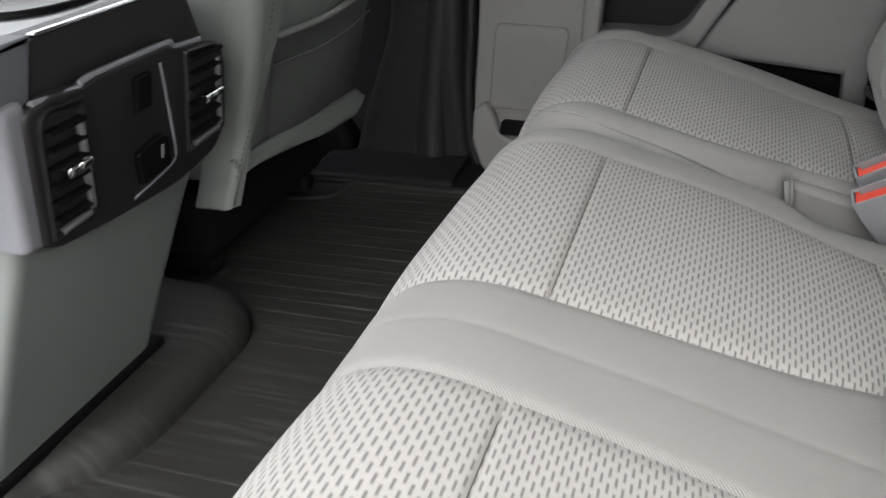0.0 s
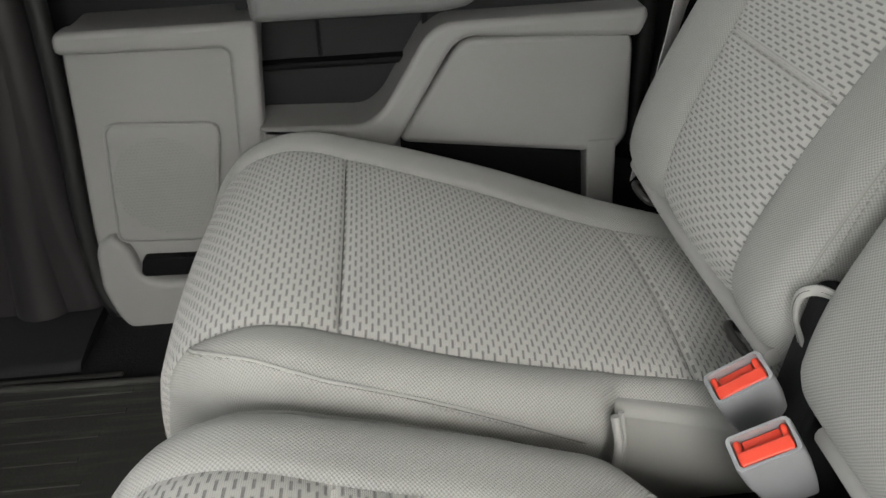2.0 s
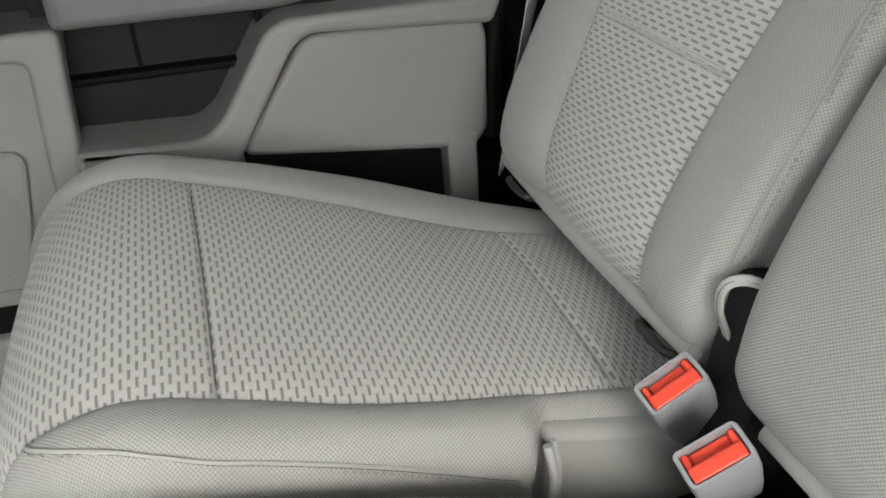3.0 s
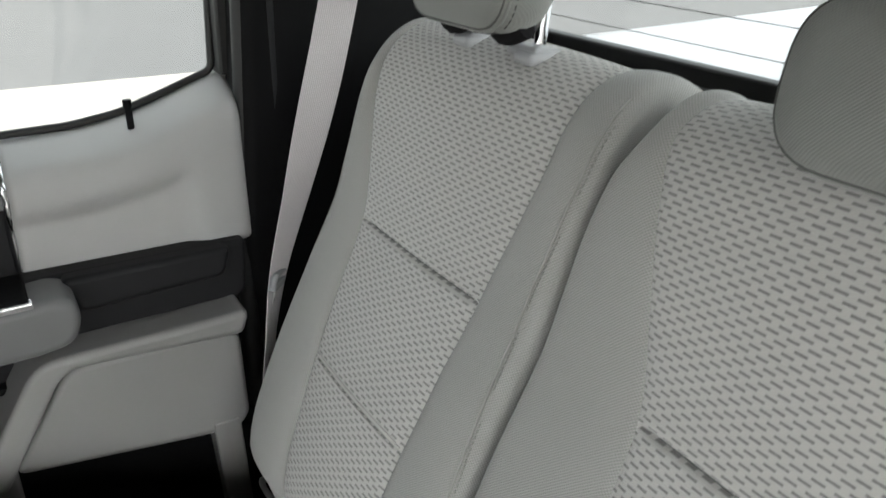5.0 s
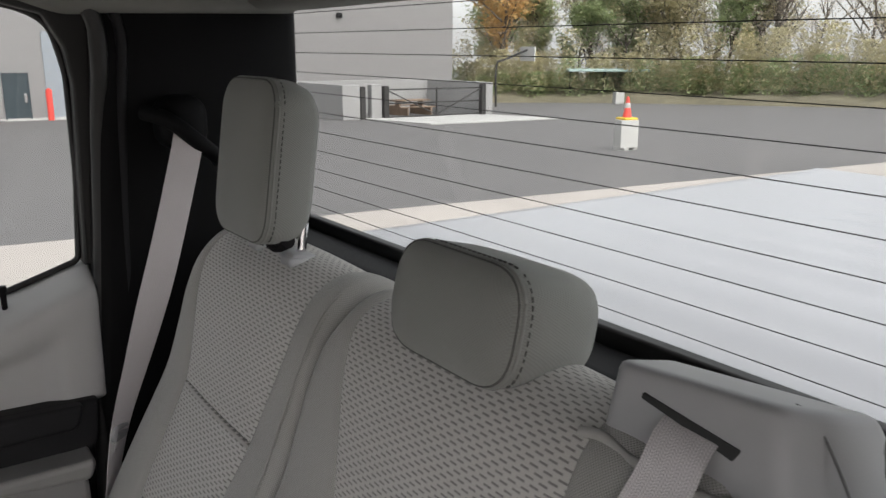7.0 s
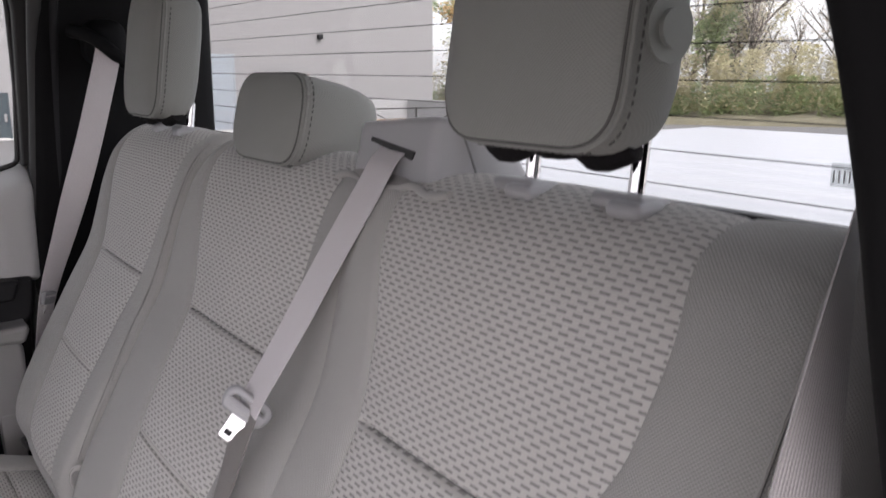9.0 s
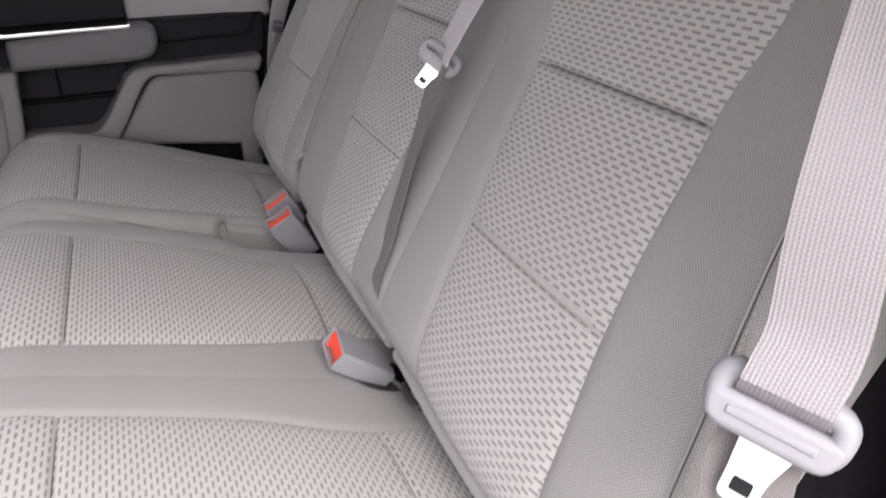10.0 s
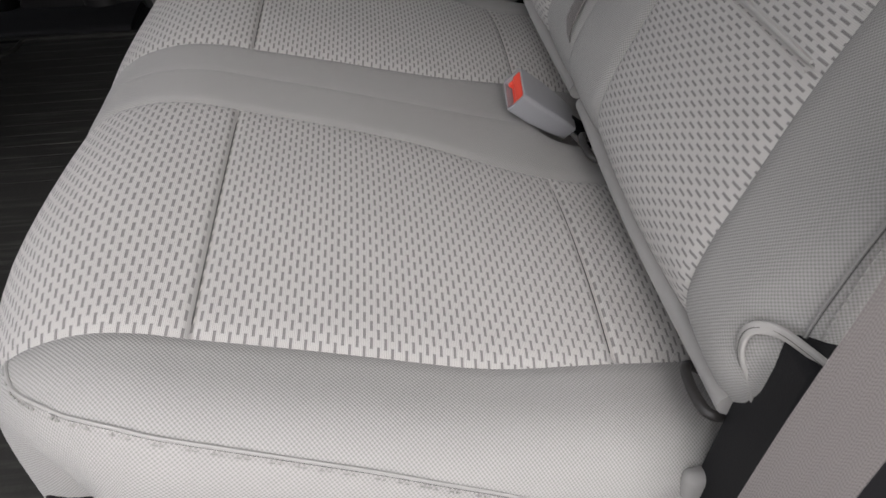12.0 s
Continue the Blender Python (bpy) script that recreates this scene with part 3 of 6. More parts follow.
# charcoal recess with a ledge, and the slanting light trim round it
part("recess_back", box((0.0, 1.605, 0.395), (0.32, 1.63, 0.60), 0.002), TRIM_DARK, door_2, "charcoal recess below the armrest")
led = bmesh.new()
rbox(led, (0.02, 1.585, 0.478), (0.26, 1.62, 0.488), 0.003)
rbox(led, (0.100, 1.598, 0.49), (0.104, 1.62, 0.585), 0.001)
part("recess_ledge", led, BLACK, door_2)
slant = arc_poly([(0.018, 0.425), (0.155, 0.419), (0.180, 0.437), (0.250, 0.546), (0.500, 0.547), (0.520, 0.549), (0.524, 0.538), (0.514, 0.512), (0.292, 0.526), (0.272, 0.512), (0.186, 0.372), (0.02, 0.372)], [0.004, 0.03, 0.03, 0.03, 0.02, 0.008, 0.02, 0.01, 0.02, 0.02, 0.01, 0.004])
part("slanting_trim", prism(slant, IN - 0.012, 1.62, 0.009, 3), TRIM_LOW, door_2)
pad = arc_poly([(0.286, 0.521), (0.194, 0.384), (0.492, 0.345), (0.514, 0.368), (0.512, 0.520)], [0.02, 0.02, 0.03, 0.03, 0.03])
part("armrest_pad", prism(pad, IN + 0.004, 1.62, 0.010, 3), TRIM_LOW, door_2, "smooth light grey lower pad")
part("lower_rear_panel", prism([(0.19, 0.385), (0.19, 0.09), (0.60, 0.09), (0.60, 0.31)], 1.565, 1.64, 0.004), BLACK, door_2, "black lower rear panel")
part("rear_edge", prism(arc_poly([(0.455, 0.37), (0.462, 0.20), (0.500, 0.20), (0.497, 0.37)], 0.006), IN + 0.003, 1.58, 0.004), TRIM_LOW, door_2)

# armrest with its pull, and the dark band behind it
part("armrest", prism(arc_poly([(0.03, 0.624), (0.03, 0.562), (0.262, 0.561), (0.302, 0.568), (0.315, 0.598), (0.312, 0.626), (0.290, 0.634)], [0.01, 0.01, 0.03, 0.016, 0.02, 0.012, 0.012]), 1.505, 1.63, 0.012, 4), TRIM_MID, door_2, "dark grey padded armrest")
part("switch_plate", box((-0.30, 1.512, 0.612), (0.262, 1.60, 0.640), 0.004), BLACK, door_2, "black switch plate")
part("chrome_strip", prism([(-0.20, 0.637), (-0.20, 0.628), (0.266, 0.627), (0.264, 0.637)], 1.507, 1.52, 0.002), CHROME, door_2, "thin chrome strip")
part("dark_band", prism(arc_poly([(0.24, 0.636), (0.24, 0.51), (0.505, 0.521), (0.541, 0.550), (0.548, 0.630)], [0.004, 0.004, 0.03, 0.01, 0.01]), 1.575, 1.64, 0.008, 3), TRIM_DARK, door_2, "charcoal band behind the armrest")
part("band_lip", prism(arc_poly([(0.300, 0.634), (0.318, 0.583), (0.508, 0.588), (0.522, 0.630)], 0.012), 1.558, 1.60, 0.008, 3), TRIM_DARK, door_2)

# upper trim that kicks up behind the window, its chrome line and the lock pin
TOPS = [(-0.30, 0.792), (0.26, 0.794), (0.36, 0.797), (0.42, 0.805), (0.468, 0.818), (0.53, 0.840), (0.575, 0.852)]


def trim_profile(x, s, low):
    """A place on the upper door trim: s runs from the bottom edge up and over a sloping shelf to the window."""
    top = ramp(x, TOPS)
    rows = [(0.0, 1.603, low), (0.03, 1.594, low + 0.008), (0.25, 1.594, low + 0.30 * (top - 0.06 - low)), (0.60, 1.595, top - 0.085), (0.68, 1.594, top - 0.060), (0.72, 1.597, top - 0.043), (0.77, 1.605, top - 0.030), (0.86, 1.632, top - 0.016), (0.94, 1.662, top - 0.006), (1.0, 1.690, top - 0.002)]
    y, z = ramp(s, [(p, q) for p, q, _ in rows]), ramp(s, [(p, q) for p, _, q in rows])
    p, q = min(1, max(0, (0.505 - x) / 0.035)), min(1, max(0, (0.64 - s) / 0.12))
    y += 0.013 * p * p * (3 - 2 * p) * q * q * (3 - 2 * q) + 0.03 * max(0, (x - 0.555) / 0.02) ** 2
    return Vector((x, y, z))


def trim_strip(x0, x1, low, least, count):
    bm = bmesh.new()
    grid = [[bm.verts.new(trim_profile(x0 + (x1 - x0) * i / count, least + (1 - least) * j / 36, low)) for j in range(37)] for i in range(count + 1)]
    for p, q in zip(grid, grid[1:]):
        for j in range(36):
            bm.faces.new((p[j], q[j], q[j + 1], p[j + 1]))
    bmesh.ops.recalc_face_normals(bm, faces=bm.faces)
    bmesh.ops.solidify(bm, geom=bm.faces[:], thickness=0.005)
    return bm


part("upper_trim", trim_strip(0.264, 0.574, 0.618, 0.0, 26), TRIM_LIGHT, door_2, sharp=0)
part("front_shelf", trim_strip(-0.30, 0.262, 0.618, 0.66, 6), TRIM_LIGHT, door_2, sharp=0)
part("upper_shell", prism(arc_poly([(0.262, 0.742), (-0.30, 0.742), (-0.30, 0.628), (0.262, 0.622)], 0.003), 1.597, 1.66, 0.006, 3), TRIM_DARK, door_2, "charcoal upper panel")
part("chrome_line", tube(bmesh.new(), [trim_profile(0.258 + 0.008 * k / 24, 0.02 + 0.93 * k / 24, 0.618) + Vector((0, -0.002, 0.001)) for k in range(25)], 0.0045, 8), CHROME, door_2, "upright chrome line")
pin = tube(bmesh.new(), [(0.430, 1.640, 0.781), (0.430, 1.638, 0.787)], 0.0105, 16)
tube(pin, [(0.430, 1.640, 0.775), (0.430, 1.640, 0.80), (0.430, 1.640, 0.830)], 0.0048, 12)
tube(pin, [(0.430, 1.640, 0.822), (0.430, 1.640, 0.832)], 0.0060, 12)
part("lock_pin", pin, BLACK, door_2, "black lock pin")

window_1 = thing("window_passenger_rear", (0.15, 1.69, 0.82), "closed side window of the rear door", "window", kind="structure")
p1 = part("pane", prism([(-0.30, 0.77), (0.58, 0.79), (0.59, 1.31), (-0.24, 1.31)], 1.688, 1.692, 0), GLASS, window_1)
p1.visible_shadow = False
wf = bmesh.new()
opening = arc_poly([(-0.26, 0.794), (0.36, 0.798), (0.42, 0.806), (0.47, 0.821), (0.556, 0.850), (0.566, 1.00), (0.566, 1.17), (0.548, 1.252), (0.49, 1.278), (-0.20, 1.288)], [0.01, 0.01, 0.01, 0.01, 0.012, 0.02, 0.02, 0.03, 0.03, 0.02])
tube(wf, [(a, 1.680, b) for a, b in opening + opening[:2]], 0.0055, 8, False)
part("window_seal", wf, SEAL, window_1)
hd = bmesh.new()
prism(arc_poly([(0.560, 0.845), (0.640, 0.845), (0.640, 1.33), (-0.30, 1.33), (-0.28, 1.288), (0.47, 1.279), (0.535, 1.262), (0.562, 1.21), (0.570, 1.15)], 0.004), 1.650, 1.70, 0.006, 2, hd)
part("window_surround", hd, SEAL, window_1)

trim_c = thing("trim_pillar_passenger", (0.75, 1.62, 0.2), "black rear pillar trim beside the seat", "pillar trim", kind="structure")
cp = prism(arc_poly([(0.610, 0.15), (0.955, 0.15), (0.955, 1.34), (0.635, 1.34), (0.600, 1.25), (0.588, 1.05), (0.570, 0.85), (0.545, 0.60)], 0.03), 1.600, 1.66, 0.025, 4)
part("pillar_cover", cp, BLACK, trim_c)
part("door_seal", tube(bmesh.new(), spline([(0.545, 1.63, 0.12), (0.555, 1.62, 0.55), (0.583, 1.62, 0.86), (0.598, 1.62, 1.08), (0.604, 1.60, 1.20), (0.590, 1.585, 1.27), (0.52, 1.575, 1.305), (-0.3, 1.57, 1.315)], 0.02), 0.014, 10), SEAL, trim_c, "black rubber door seal")
part("door_seal", tube(bmesh.new(), spline([(0.615, 1.612, 0.30), (0.62, 1.608, 0.85), (0.632, 1.604, 1.10), (0.638, 1.596, 1.24), (0.60, 1.58, 1.30)], 0.02), 0.009, 8), TRIM_DARK, trim_c)
part("roof_rail", prism(arc_poly([(0.56, 1.262), (0.95, 1.272), (0.95, 1.34), (-1.2, 1.34), (-1.2, 1.30), (0.46, 1.296)], 0.02), 1.565, 1.66, 0.02, 4), LINER, trim_c, "grey headliner rail")
part("header", prism(arc_poly([(0.86, 1.275), (0.95, 1.275), (0.95, 1.33), (0.80, 1.33)], 0.02), -0.2, 1.66, 0.0), LINER, trim_c, "grey headliner edge over the back window")

# belt pillar between the doors, passenger side
trim_b = thing("trim_pillar_middle", (-0.35, 1.58, FLOOR), "charcoal pillar trim between the doors", "pillar trim", kind="structure")
bp = prism(arc_poly([(-0.40, 1.34), (-0.392, 0.70), (-0.425, 0.42), (-0.495, 0.26), (-0.555, 0.10), (-0.250, 0.07), (-0.266, 0.30), (-0.250, 0.60), (-0.238, 1.34)], 0.04), 1.555, 1.70, 0.03, 4)
part("pillar_cover", bp, PILLAR, trim_b)
part("door_seal", tube(bmesh.new(), spline([(-0.226, 1.575, 1.30), (-0.234, 1.57, 0.60), (-0.256, 1.57, 0.30), (-0.259, 1.57, 0.18), (-0.238, 1.57, 0.115), (-0.195, 1.57, 0.070), (0.10, 1.57, 0.05), (0.50, 1.57, 0.05)], 0.02), 0.013, 10), SEAL, trim_b, "black rubber door seal")
for x0, x1, drop in ((-0.60, -0.262, 0.0), (-0.260, 0.62, 0.055)):
    part("sill_plate", prism(arc_poly([(1.425, FLOOR - 0.02 - drop), (1.435, 0.135 - drop), (1.515, 0.143 - drop), (1.72, 0.140 - drop), (1.72, 0.03), (1.425, 0.03)], [0.008, 0.01, 0.02, 0.005, 0.005, 0.005]), x0, x1, 0.018, 4, axis="x"), TRIM_DARK, trim_b, "charcoal sill plate")
ridge = spline([(-0.300, 1.597, 1.30), (-0.302, 1.597, 0.75), (-0.308, 1.596, 0.509), (-0.320, 1.595, 0.42), (-0.340, 1.590, 0.274), (-0.350, 1.578, 0.143), (-0.344, 1.566, 0.09), (-0.325, 1.556, 0.05)], 0.02)
part("pillar_ridge", tube(bmesh.new(), ridge, 0.044, 28), PILLAR, trim_b, "rounded ridge down the pillar trim")
part("kick_trim", prism(arc_poly([(-0.95, 0.10), (-0.55, 0.10), (-0.53, 0.16), (-0.60, 0.26), (-0.95, 0.30)], 0.03), 1.545, 1.60, 0.03, 4), BLACK, trim_b)

# passenger front door, only its trim
door_1 = thing("door_passenger_front", (-0.8, 1.6, 0.1), "closed front door with charcoal trim", "car door", kind="structure")
part("door_panel", box((-1.30, 1.60, 0.08), (-0.40, 1.70, 0.80), 0.02, 3), TRIM_DARK, door_1)

# driver side: door frame behind the camera, pillar beside the seat
trim_d = thing("trim_pillar_driver", (0.75, -0.15, 0.2), "black rear pillar trim beside the driver side seat", "pillar trim", kind="structure")
cd = prism(arc_poly([(0.665, 0.10), (0.955, 0.10), (0.955, 1.34), (0.370, 1.34), (0.405, 1.18), (0.462, 1.10), (0.492, 1.06), (0.512, 1.025), (0.530, 0.985), (0.550, 0.93), (0.570, 0.88), (0.600, 0.80), (0.640, 0.66), (0.665, 0.50)], 0.02), -0.055, -0.20, 0.012, 4)
part("pillar_cover", cd, BLACK, trim_d)
rail_d = part("trim_roof_rail", prism(arc_poly([(-1.25, 1.27), (0.96, 1.27), (0.96, 1.36), (-1.25, 1.36)], 0.01), -0.24, -0.15, 0.01), LINER)
tagged(rail_d, "grey headliner rail over the open driver side door", "roof rail", kind="structure")
sill_d = part("trim_door_sill", box((-0.48, -0.26, 0.03), (0.66, -0.11, 0.15), 0.02, 3), BLACK)
tagged(sill_d, "black sill plate of the open doorway", "door sill", kind="structure")
pil_d = part("trim_pillar_middle_driver", box((-0.44, -0.22, 0.08), (-0.28, -0.13, 1.33), 0.03, 3), TRIM_DARK)
tagged(pil_d, "charcoal pillar between the driver side doors", "pillar trim", kind="structure")

# front bulkhead under the windscreen
dash = part("wall_front", box((-1.75, -0.22, 0.0), (-1.35, 1.70, 0.82), 0.05, 3), TRIM_DARK)
tagged(dash, "charcoal dashboard closing the front of the cab", "dashboard", kind="structure")

# ---- floor mat ----
mat_t = thing("floor_mat", (-0.3, 0.75, FLOOR), "black ribbed rubber floor mat with dusty scuffs", "floor mat")
part("mat_sheet", box((-0.66, -0.10, FLOOR - 0.005), (0.10, 1.388, FLOOR + 0.004), 0.003), RUBBER, mat_t)
rb = bmesh.new()
for first, step, count in ((0.828, 0.0385, 16), (0.556, -0.0385, 15)):
    for k in range(count):
        y = first + step * k + 0.0022 * math.sin(7.3 * k)
        rbox(rb, (-0.60, y - 0.004, FLOOR + 0.002), (-0.19 + 0.02 * math.sin(5.0 * k), y + 0.004, FLOOR + 0.0047), 0.0010, 2)
part("ribs", rb, RUBBER, mat_t)["kind"] = "stuff"
part("raised_edge", box((-0.542, 0.90, FLOOR), (-0.530, 1.015, FLOOR + 0.012), 0.004, 2), RUBBER, mat_t)
rim = [(-0.60, 1.296), (-0.539, 1.301), (-0.488, 1.325), (-0.477, 1.348), (-0.473, 1.388), (-0.440, 1.393), (-0.32, 1.389), (-0.10, 1.384), (0.08, 1.381)]
part("raised_edge", tube(bmesh.new(), spline([(a, b, FLOOR + 0.005) for a, b in rim], 0.012), 0.0055, 8), RUBBER, mat_t)
hump = prism(arc_poly([(-0.382, 0.552), (-0.378, 0.835), (-0.445, 0.915), (-1.0, 0.96), (-1.0, 0.38), (-0.50, 0.435)], [0.09, 0.07, 0.05, 0, 0, 0.09], 8), 0.176, FLOOR - 0.004, 0.038, 6, axis="z")
part("tunnel_hump", hump, RUBBER, mat_t, "smooth black rubber hump")

# ---- centre console, rear face with vents ----
con = thing("centre_console", (-0.5, 0.69, 0.17), "grey centre console with a black rear panel of air vents", "console")
cb = bmesh.new()
rings = []
for z, x, y0, y1 in ((0.165, -0.452, 0.44, 0.750), (0.20, -0.446, 0.452, 0.768), (0.26, -0.434, 0.474, 0.800), (0.34, -0.422, 0.508, 0.852), (0.40, -0.414, 0.535, 0.895), (0.44, -0.410, 0.548, 0.908), (0.58, -0.392, 0.560, 0.895), (0.60, -0.395, 0.565, 0.890)):
    rings.append([cb.verts.new((a, b, z)) for a, b in arc_poly([(-1.05, y0 - 0.01), (x, y0), (x, y1), (-1.05, y1 + 0.01)], [0, 0.022, 0.03, 0], 6)])
for a, b in zip(rings, rings[1:]):
    for k in range(len(a)):
        cb.faces.new((a[k], a[(k + 1) % len(a)], b[(k + 1) % len(a)], b[k]))
bmesh.ops.recalc_face_normals(cb, faces=cb.faces)
part("console_body", cb, CONSOLE, con, "grey moulded console body")
# black strip stands in for the shaded gap under the body
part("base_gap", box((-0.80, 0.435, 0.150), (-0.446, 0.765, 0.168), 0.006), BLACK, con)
lean = []
face = arc_poly([(0.556, 0.583), (0.566, 0.424), (0.590, 0.412), (0.70, 0.400), (0.825, 0.393), (0.905, 0.408), (0.930, 0.440), (0.926, 0.535), (0.905, 0.562), (0.868, 0.578), (0.806, 0.584), (0.796, 0.592), (0.662, 0.592), (0.650, 0.586), (0.590, 0.592)], [0.02, 0.012, 0.02, 0.05, 0.05, 0.02, 0.02, 0.02, 0.02, 0.02, 0.006, 0.006, 0.006, 0.006, 0.02])
lean.append(part("bezel", prism(face, -0.348, -0.44, 0.007, 4, axis="x"), PILLAR, con, "dark satin surround"))
# the corner's reflected light is put into a paler satin colour
cheek = arc_poly([(0.532, 0.592), (0.545, 0.424), (0.578, 0.421), (0.568, 0.596)], [0.012, 0.008, 0.006, 0.012])
lean.append(part("side_cheek", prism(cheek, -0.353, -0.50, 0.010, 4, axis="x"), SATIN, con, "wrapped corner in a paler, lit satin grey"))
# a satin tube draws the highlight along the surround's top
rimline = [(0.572, 0.592), (0.640, 0.588), (0.656, 0.5945), (0.795, 0.5945), (0.808, 0.5865), (0.866, 0.581)]
lean.append(part("top_edge", tube(bmesh.new(), spline([(-0.3535, a, b - 0.004) for a, b in rimline], 0.006), 0.0042, 8), SATIN, con, "satin line drawing the upper edge's highlight"))
ln = tube(bmesh.new(), spline([(-0.3475, 0.775, 0.572), (-0.3475, 0.792, 0.505), (-0.3475, 0.805, 0.446), (-0.3475, 0.801, 0.433), (-0.3475, 0.780, 0.426), (-0.3475, 0.718, 0.415)], 0.006), 0.0022, 8)
lean.append(part("silver_line", ln, SATIN, con, "thin satin line round the panel"))
sc = prism(arc_poly([(0.720, 0.474), (0.740, 0.480), (0.765, 0.484), (0.781, 0.480), (0.789, 0.434), (0.728, 0.428)], 0.006), -0.340, -0.352, 0.004, 3, axis="x")
lean.append(part("socket_cover", sc, BLACK, con, "black socket cover with a small white mark"))
wm = bmesh.new()
for z in (0.455, 0.461, 0.467):
    tube(wm, [(-0.3397, 0.7665 + p, z + q) for p, q in ((-0.002, -0.002), (-0.002, 0.002), (0.002, 0.002), (0.002, -0.002), (-0.002, -0.002))], 0.0008, 5)
lean.append(part("white_mark", wm, COVER, con, "small white printed mark"))
lean.append(part("upper_button", box((-0.352, 0.722, 0.526), (-0.341, 0.752, 0.570), 0.004, 3), BLACK, con, "black blank cover"))
for y0, y1, z0, z1, ym, zm in ((0.568, 0.652, 0.424, 0.584, 0.604, 0.506), (0.822, 0.920, 0.430, 0.576, 0.864, 0.502)):
    first = y0 < 0.7

    def outline(d, y0=y0, y1=y1, z0=z0, z1=z1, first=first):
        """The vent's opening, d metres inside its outer edge."""
        r = max(0.004, 0.030 - 1.2 * d)
        return arc_poly([(y0 + d * 0.5, z1 - d), (y0 + d * 0.5 + 0.008, z0 + d), (y1 - d, z0 + d + 0.006), (y1 - d - 0.012, z1 - d - 0.006)], [r if first else 0.006, 0.006, 0.008, 0.006 if first else r], 6)

    sur = bmesh.new()
    loops = [[sur.verts.new((x, a, b)) for a, b in outline(d)] for d, x in ((0.0, -0.352), (0.0015, -0.3445), (0.004, -0.3425), (0.0065, -0.3435), (0.017, -0.3545))]
    for a, b in zip(loops, loops[1:]):
        for k in range(len(a)):
            sur.faces.new((a[k], a[(k + 1) % len(a)], b[(k + 1) % len(a)], b[k]))
    bmesh.ops.recalc_face_normals(sur, faces=sur.faces)
    well = part("vent_surround", sur, TRIM_DARK if first else PILLAR, con, "dark bevelled vent surround")
    lean.append(well)
    lean.append(part("vent_well", prism(outline(0.0165), -0.3470, -0.36, 0.0, axis="x"), SEAL, well, "black air vent"))
    # paler bars draw the light caught by the right and lower bevels
    bars = bmesh.new()
    tube(bars, [(-0.3455, y1 - 0.0225, z1 - 0.030), (-0.3465, y1 - 0.011, z0 + 0.018), (-0.3465, y1 - 0.017, z0 + 0.0125), (-0.3465, y0 + 0.022, z0 + 0.0095)], 0.0052, 8)
    lean.append(part("bevel_edge", bars, TRIM_MID, well, "grey bars drawing the light on the vent's bevel"))
    for k in range(6):
        z = z0 + 0.028 + 0.0205 * k
        lean.append(part("slat", box((-0.352, y0 + 0.012, z - 0.0022), (-0.338, y1 - 0.018, z + 0.0022), 0.0012, 1, Matrix.Rotation(radians(24), 3, "Y")), BLACK, well))
    kb = box((-0.344, ym - 0.012, zm - 0.008), (-0.328, ym + 0.013, zm + 0.006), 0.004, 3)
    rbox(kb, (-0.335, ym + 0.002, zm - 0.003), (-0.325, ym + 0.021, zm + 0.008), 0.003, 2)
    lean.append(part("knob", kb, CHROME, well, "chrome vent knob"))
part("lid", box((-1.05, 0.560, 0.605), (-0.374, 0.885, 0.6445), 0.006, 3), GLOSS_BLACK, con, "glossy black console lid")
part("lid_ring", tube(bmesh.new(), spline([(-0.60, 0.700, 0.6445), (-0.50, 0.690, 0.6445), (-0.45, 0.720, 0.6445), (-0.44, 0.79, 0.6445), (-0.47, 0.85, 0.6445)], 0.01), 0.006, 8), BLACK, con, "black curved line on the lid")
part("upper_panel", prism(arc_poly([(0.608, 0.646), (0.580, 0.580), (0.890, 0.570), (0.872, 0.646)], 0.004), -0.366, -0.40, 0.004, axis="x"), PILLAR, con, "black upper panel")
part("chrome_edge", box((-0.372, 0.612, 0.645), (-0.361, 0.870, 0.649), 0.0015), CHROME, con, "thin chrome edge")
part("side_cap", prism(arc_poly([(0.470, 0.644), (0.468, 0.578), (0.580, 0.578), (0.610, 0.648)], [0.008, 0.008, 0.004, 0.004]), -0.362, -0.62, 0.006, 4, axis="x"), CAP, con, "blue-grey moulded side cap")

for ob in lean:
    for v in ob.data.vertices:
        v.co.x += 0.25 * (v.co.z - 0.585)
for ob in con.children_recursive:
    for v in ob.data.vertices:
        v.co = (v.co.x - 0.014, -0.012 + (v.co.y + 0.012) * 0.968, 0.817 + (v.co.z - 0.817) * 0.968)

# ---- front passenger seat, seen from behind ----
fs = thing("front_seat", (-0.7, 1.17, FLOOR), "grey vinyl-backed front seat with a sagging map pocket", "car seat")
back_prof = arc_poly([(0.955, 0.32), (0.95, 0.42), (0.95, 0.62), (0.98, 0.95), (1.46, 0.95), (1.49, 0.62), (1.42, 0.42), (1.345, 0.31)], [0.03, 0.1, 0.1, 0.06, 0.06, 0.1, 0.08, 0.04])
fb = prism(back_prof, -0.455, -0.60, 0.035, 5, axis="x")
for v in fb.verts:
    v.co.x += 0.30 * max(0, v.co.z - 0.32)
part("backrest", fb, VINYL, fs)
pk = bmesh.new()
rows = []
for i in range(17):
    y = 1.045 + 0.35 * i / 16
    s = math.sin(math.pi * i / 16)
    col = []
    for j in range(12):
        z = 0.335 + 0.20 * j / 11 - 0.012 * s * (j / 11)
        x = -0.452 + 0.30 * max(0, z - 0.32) + 0.022 * s * math.sin(math.pi * min(1, j / 9)) + 0.004
        col.append(pk.verts.new((x, y + 0.02 * (z - 0.33), z)))
    rows.append(col)
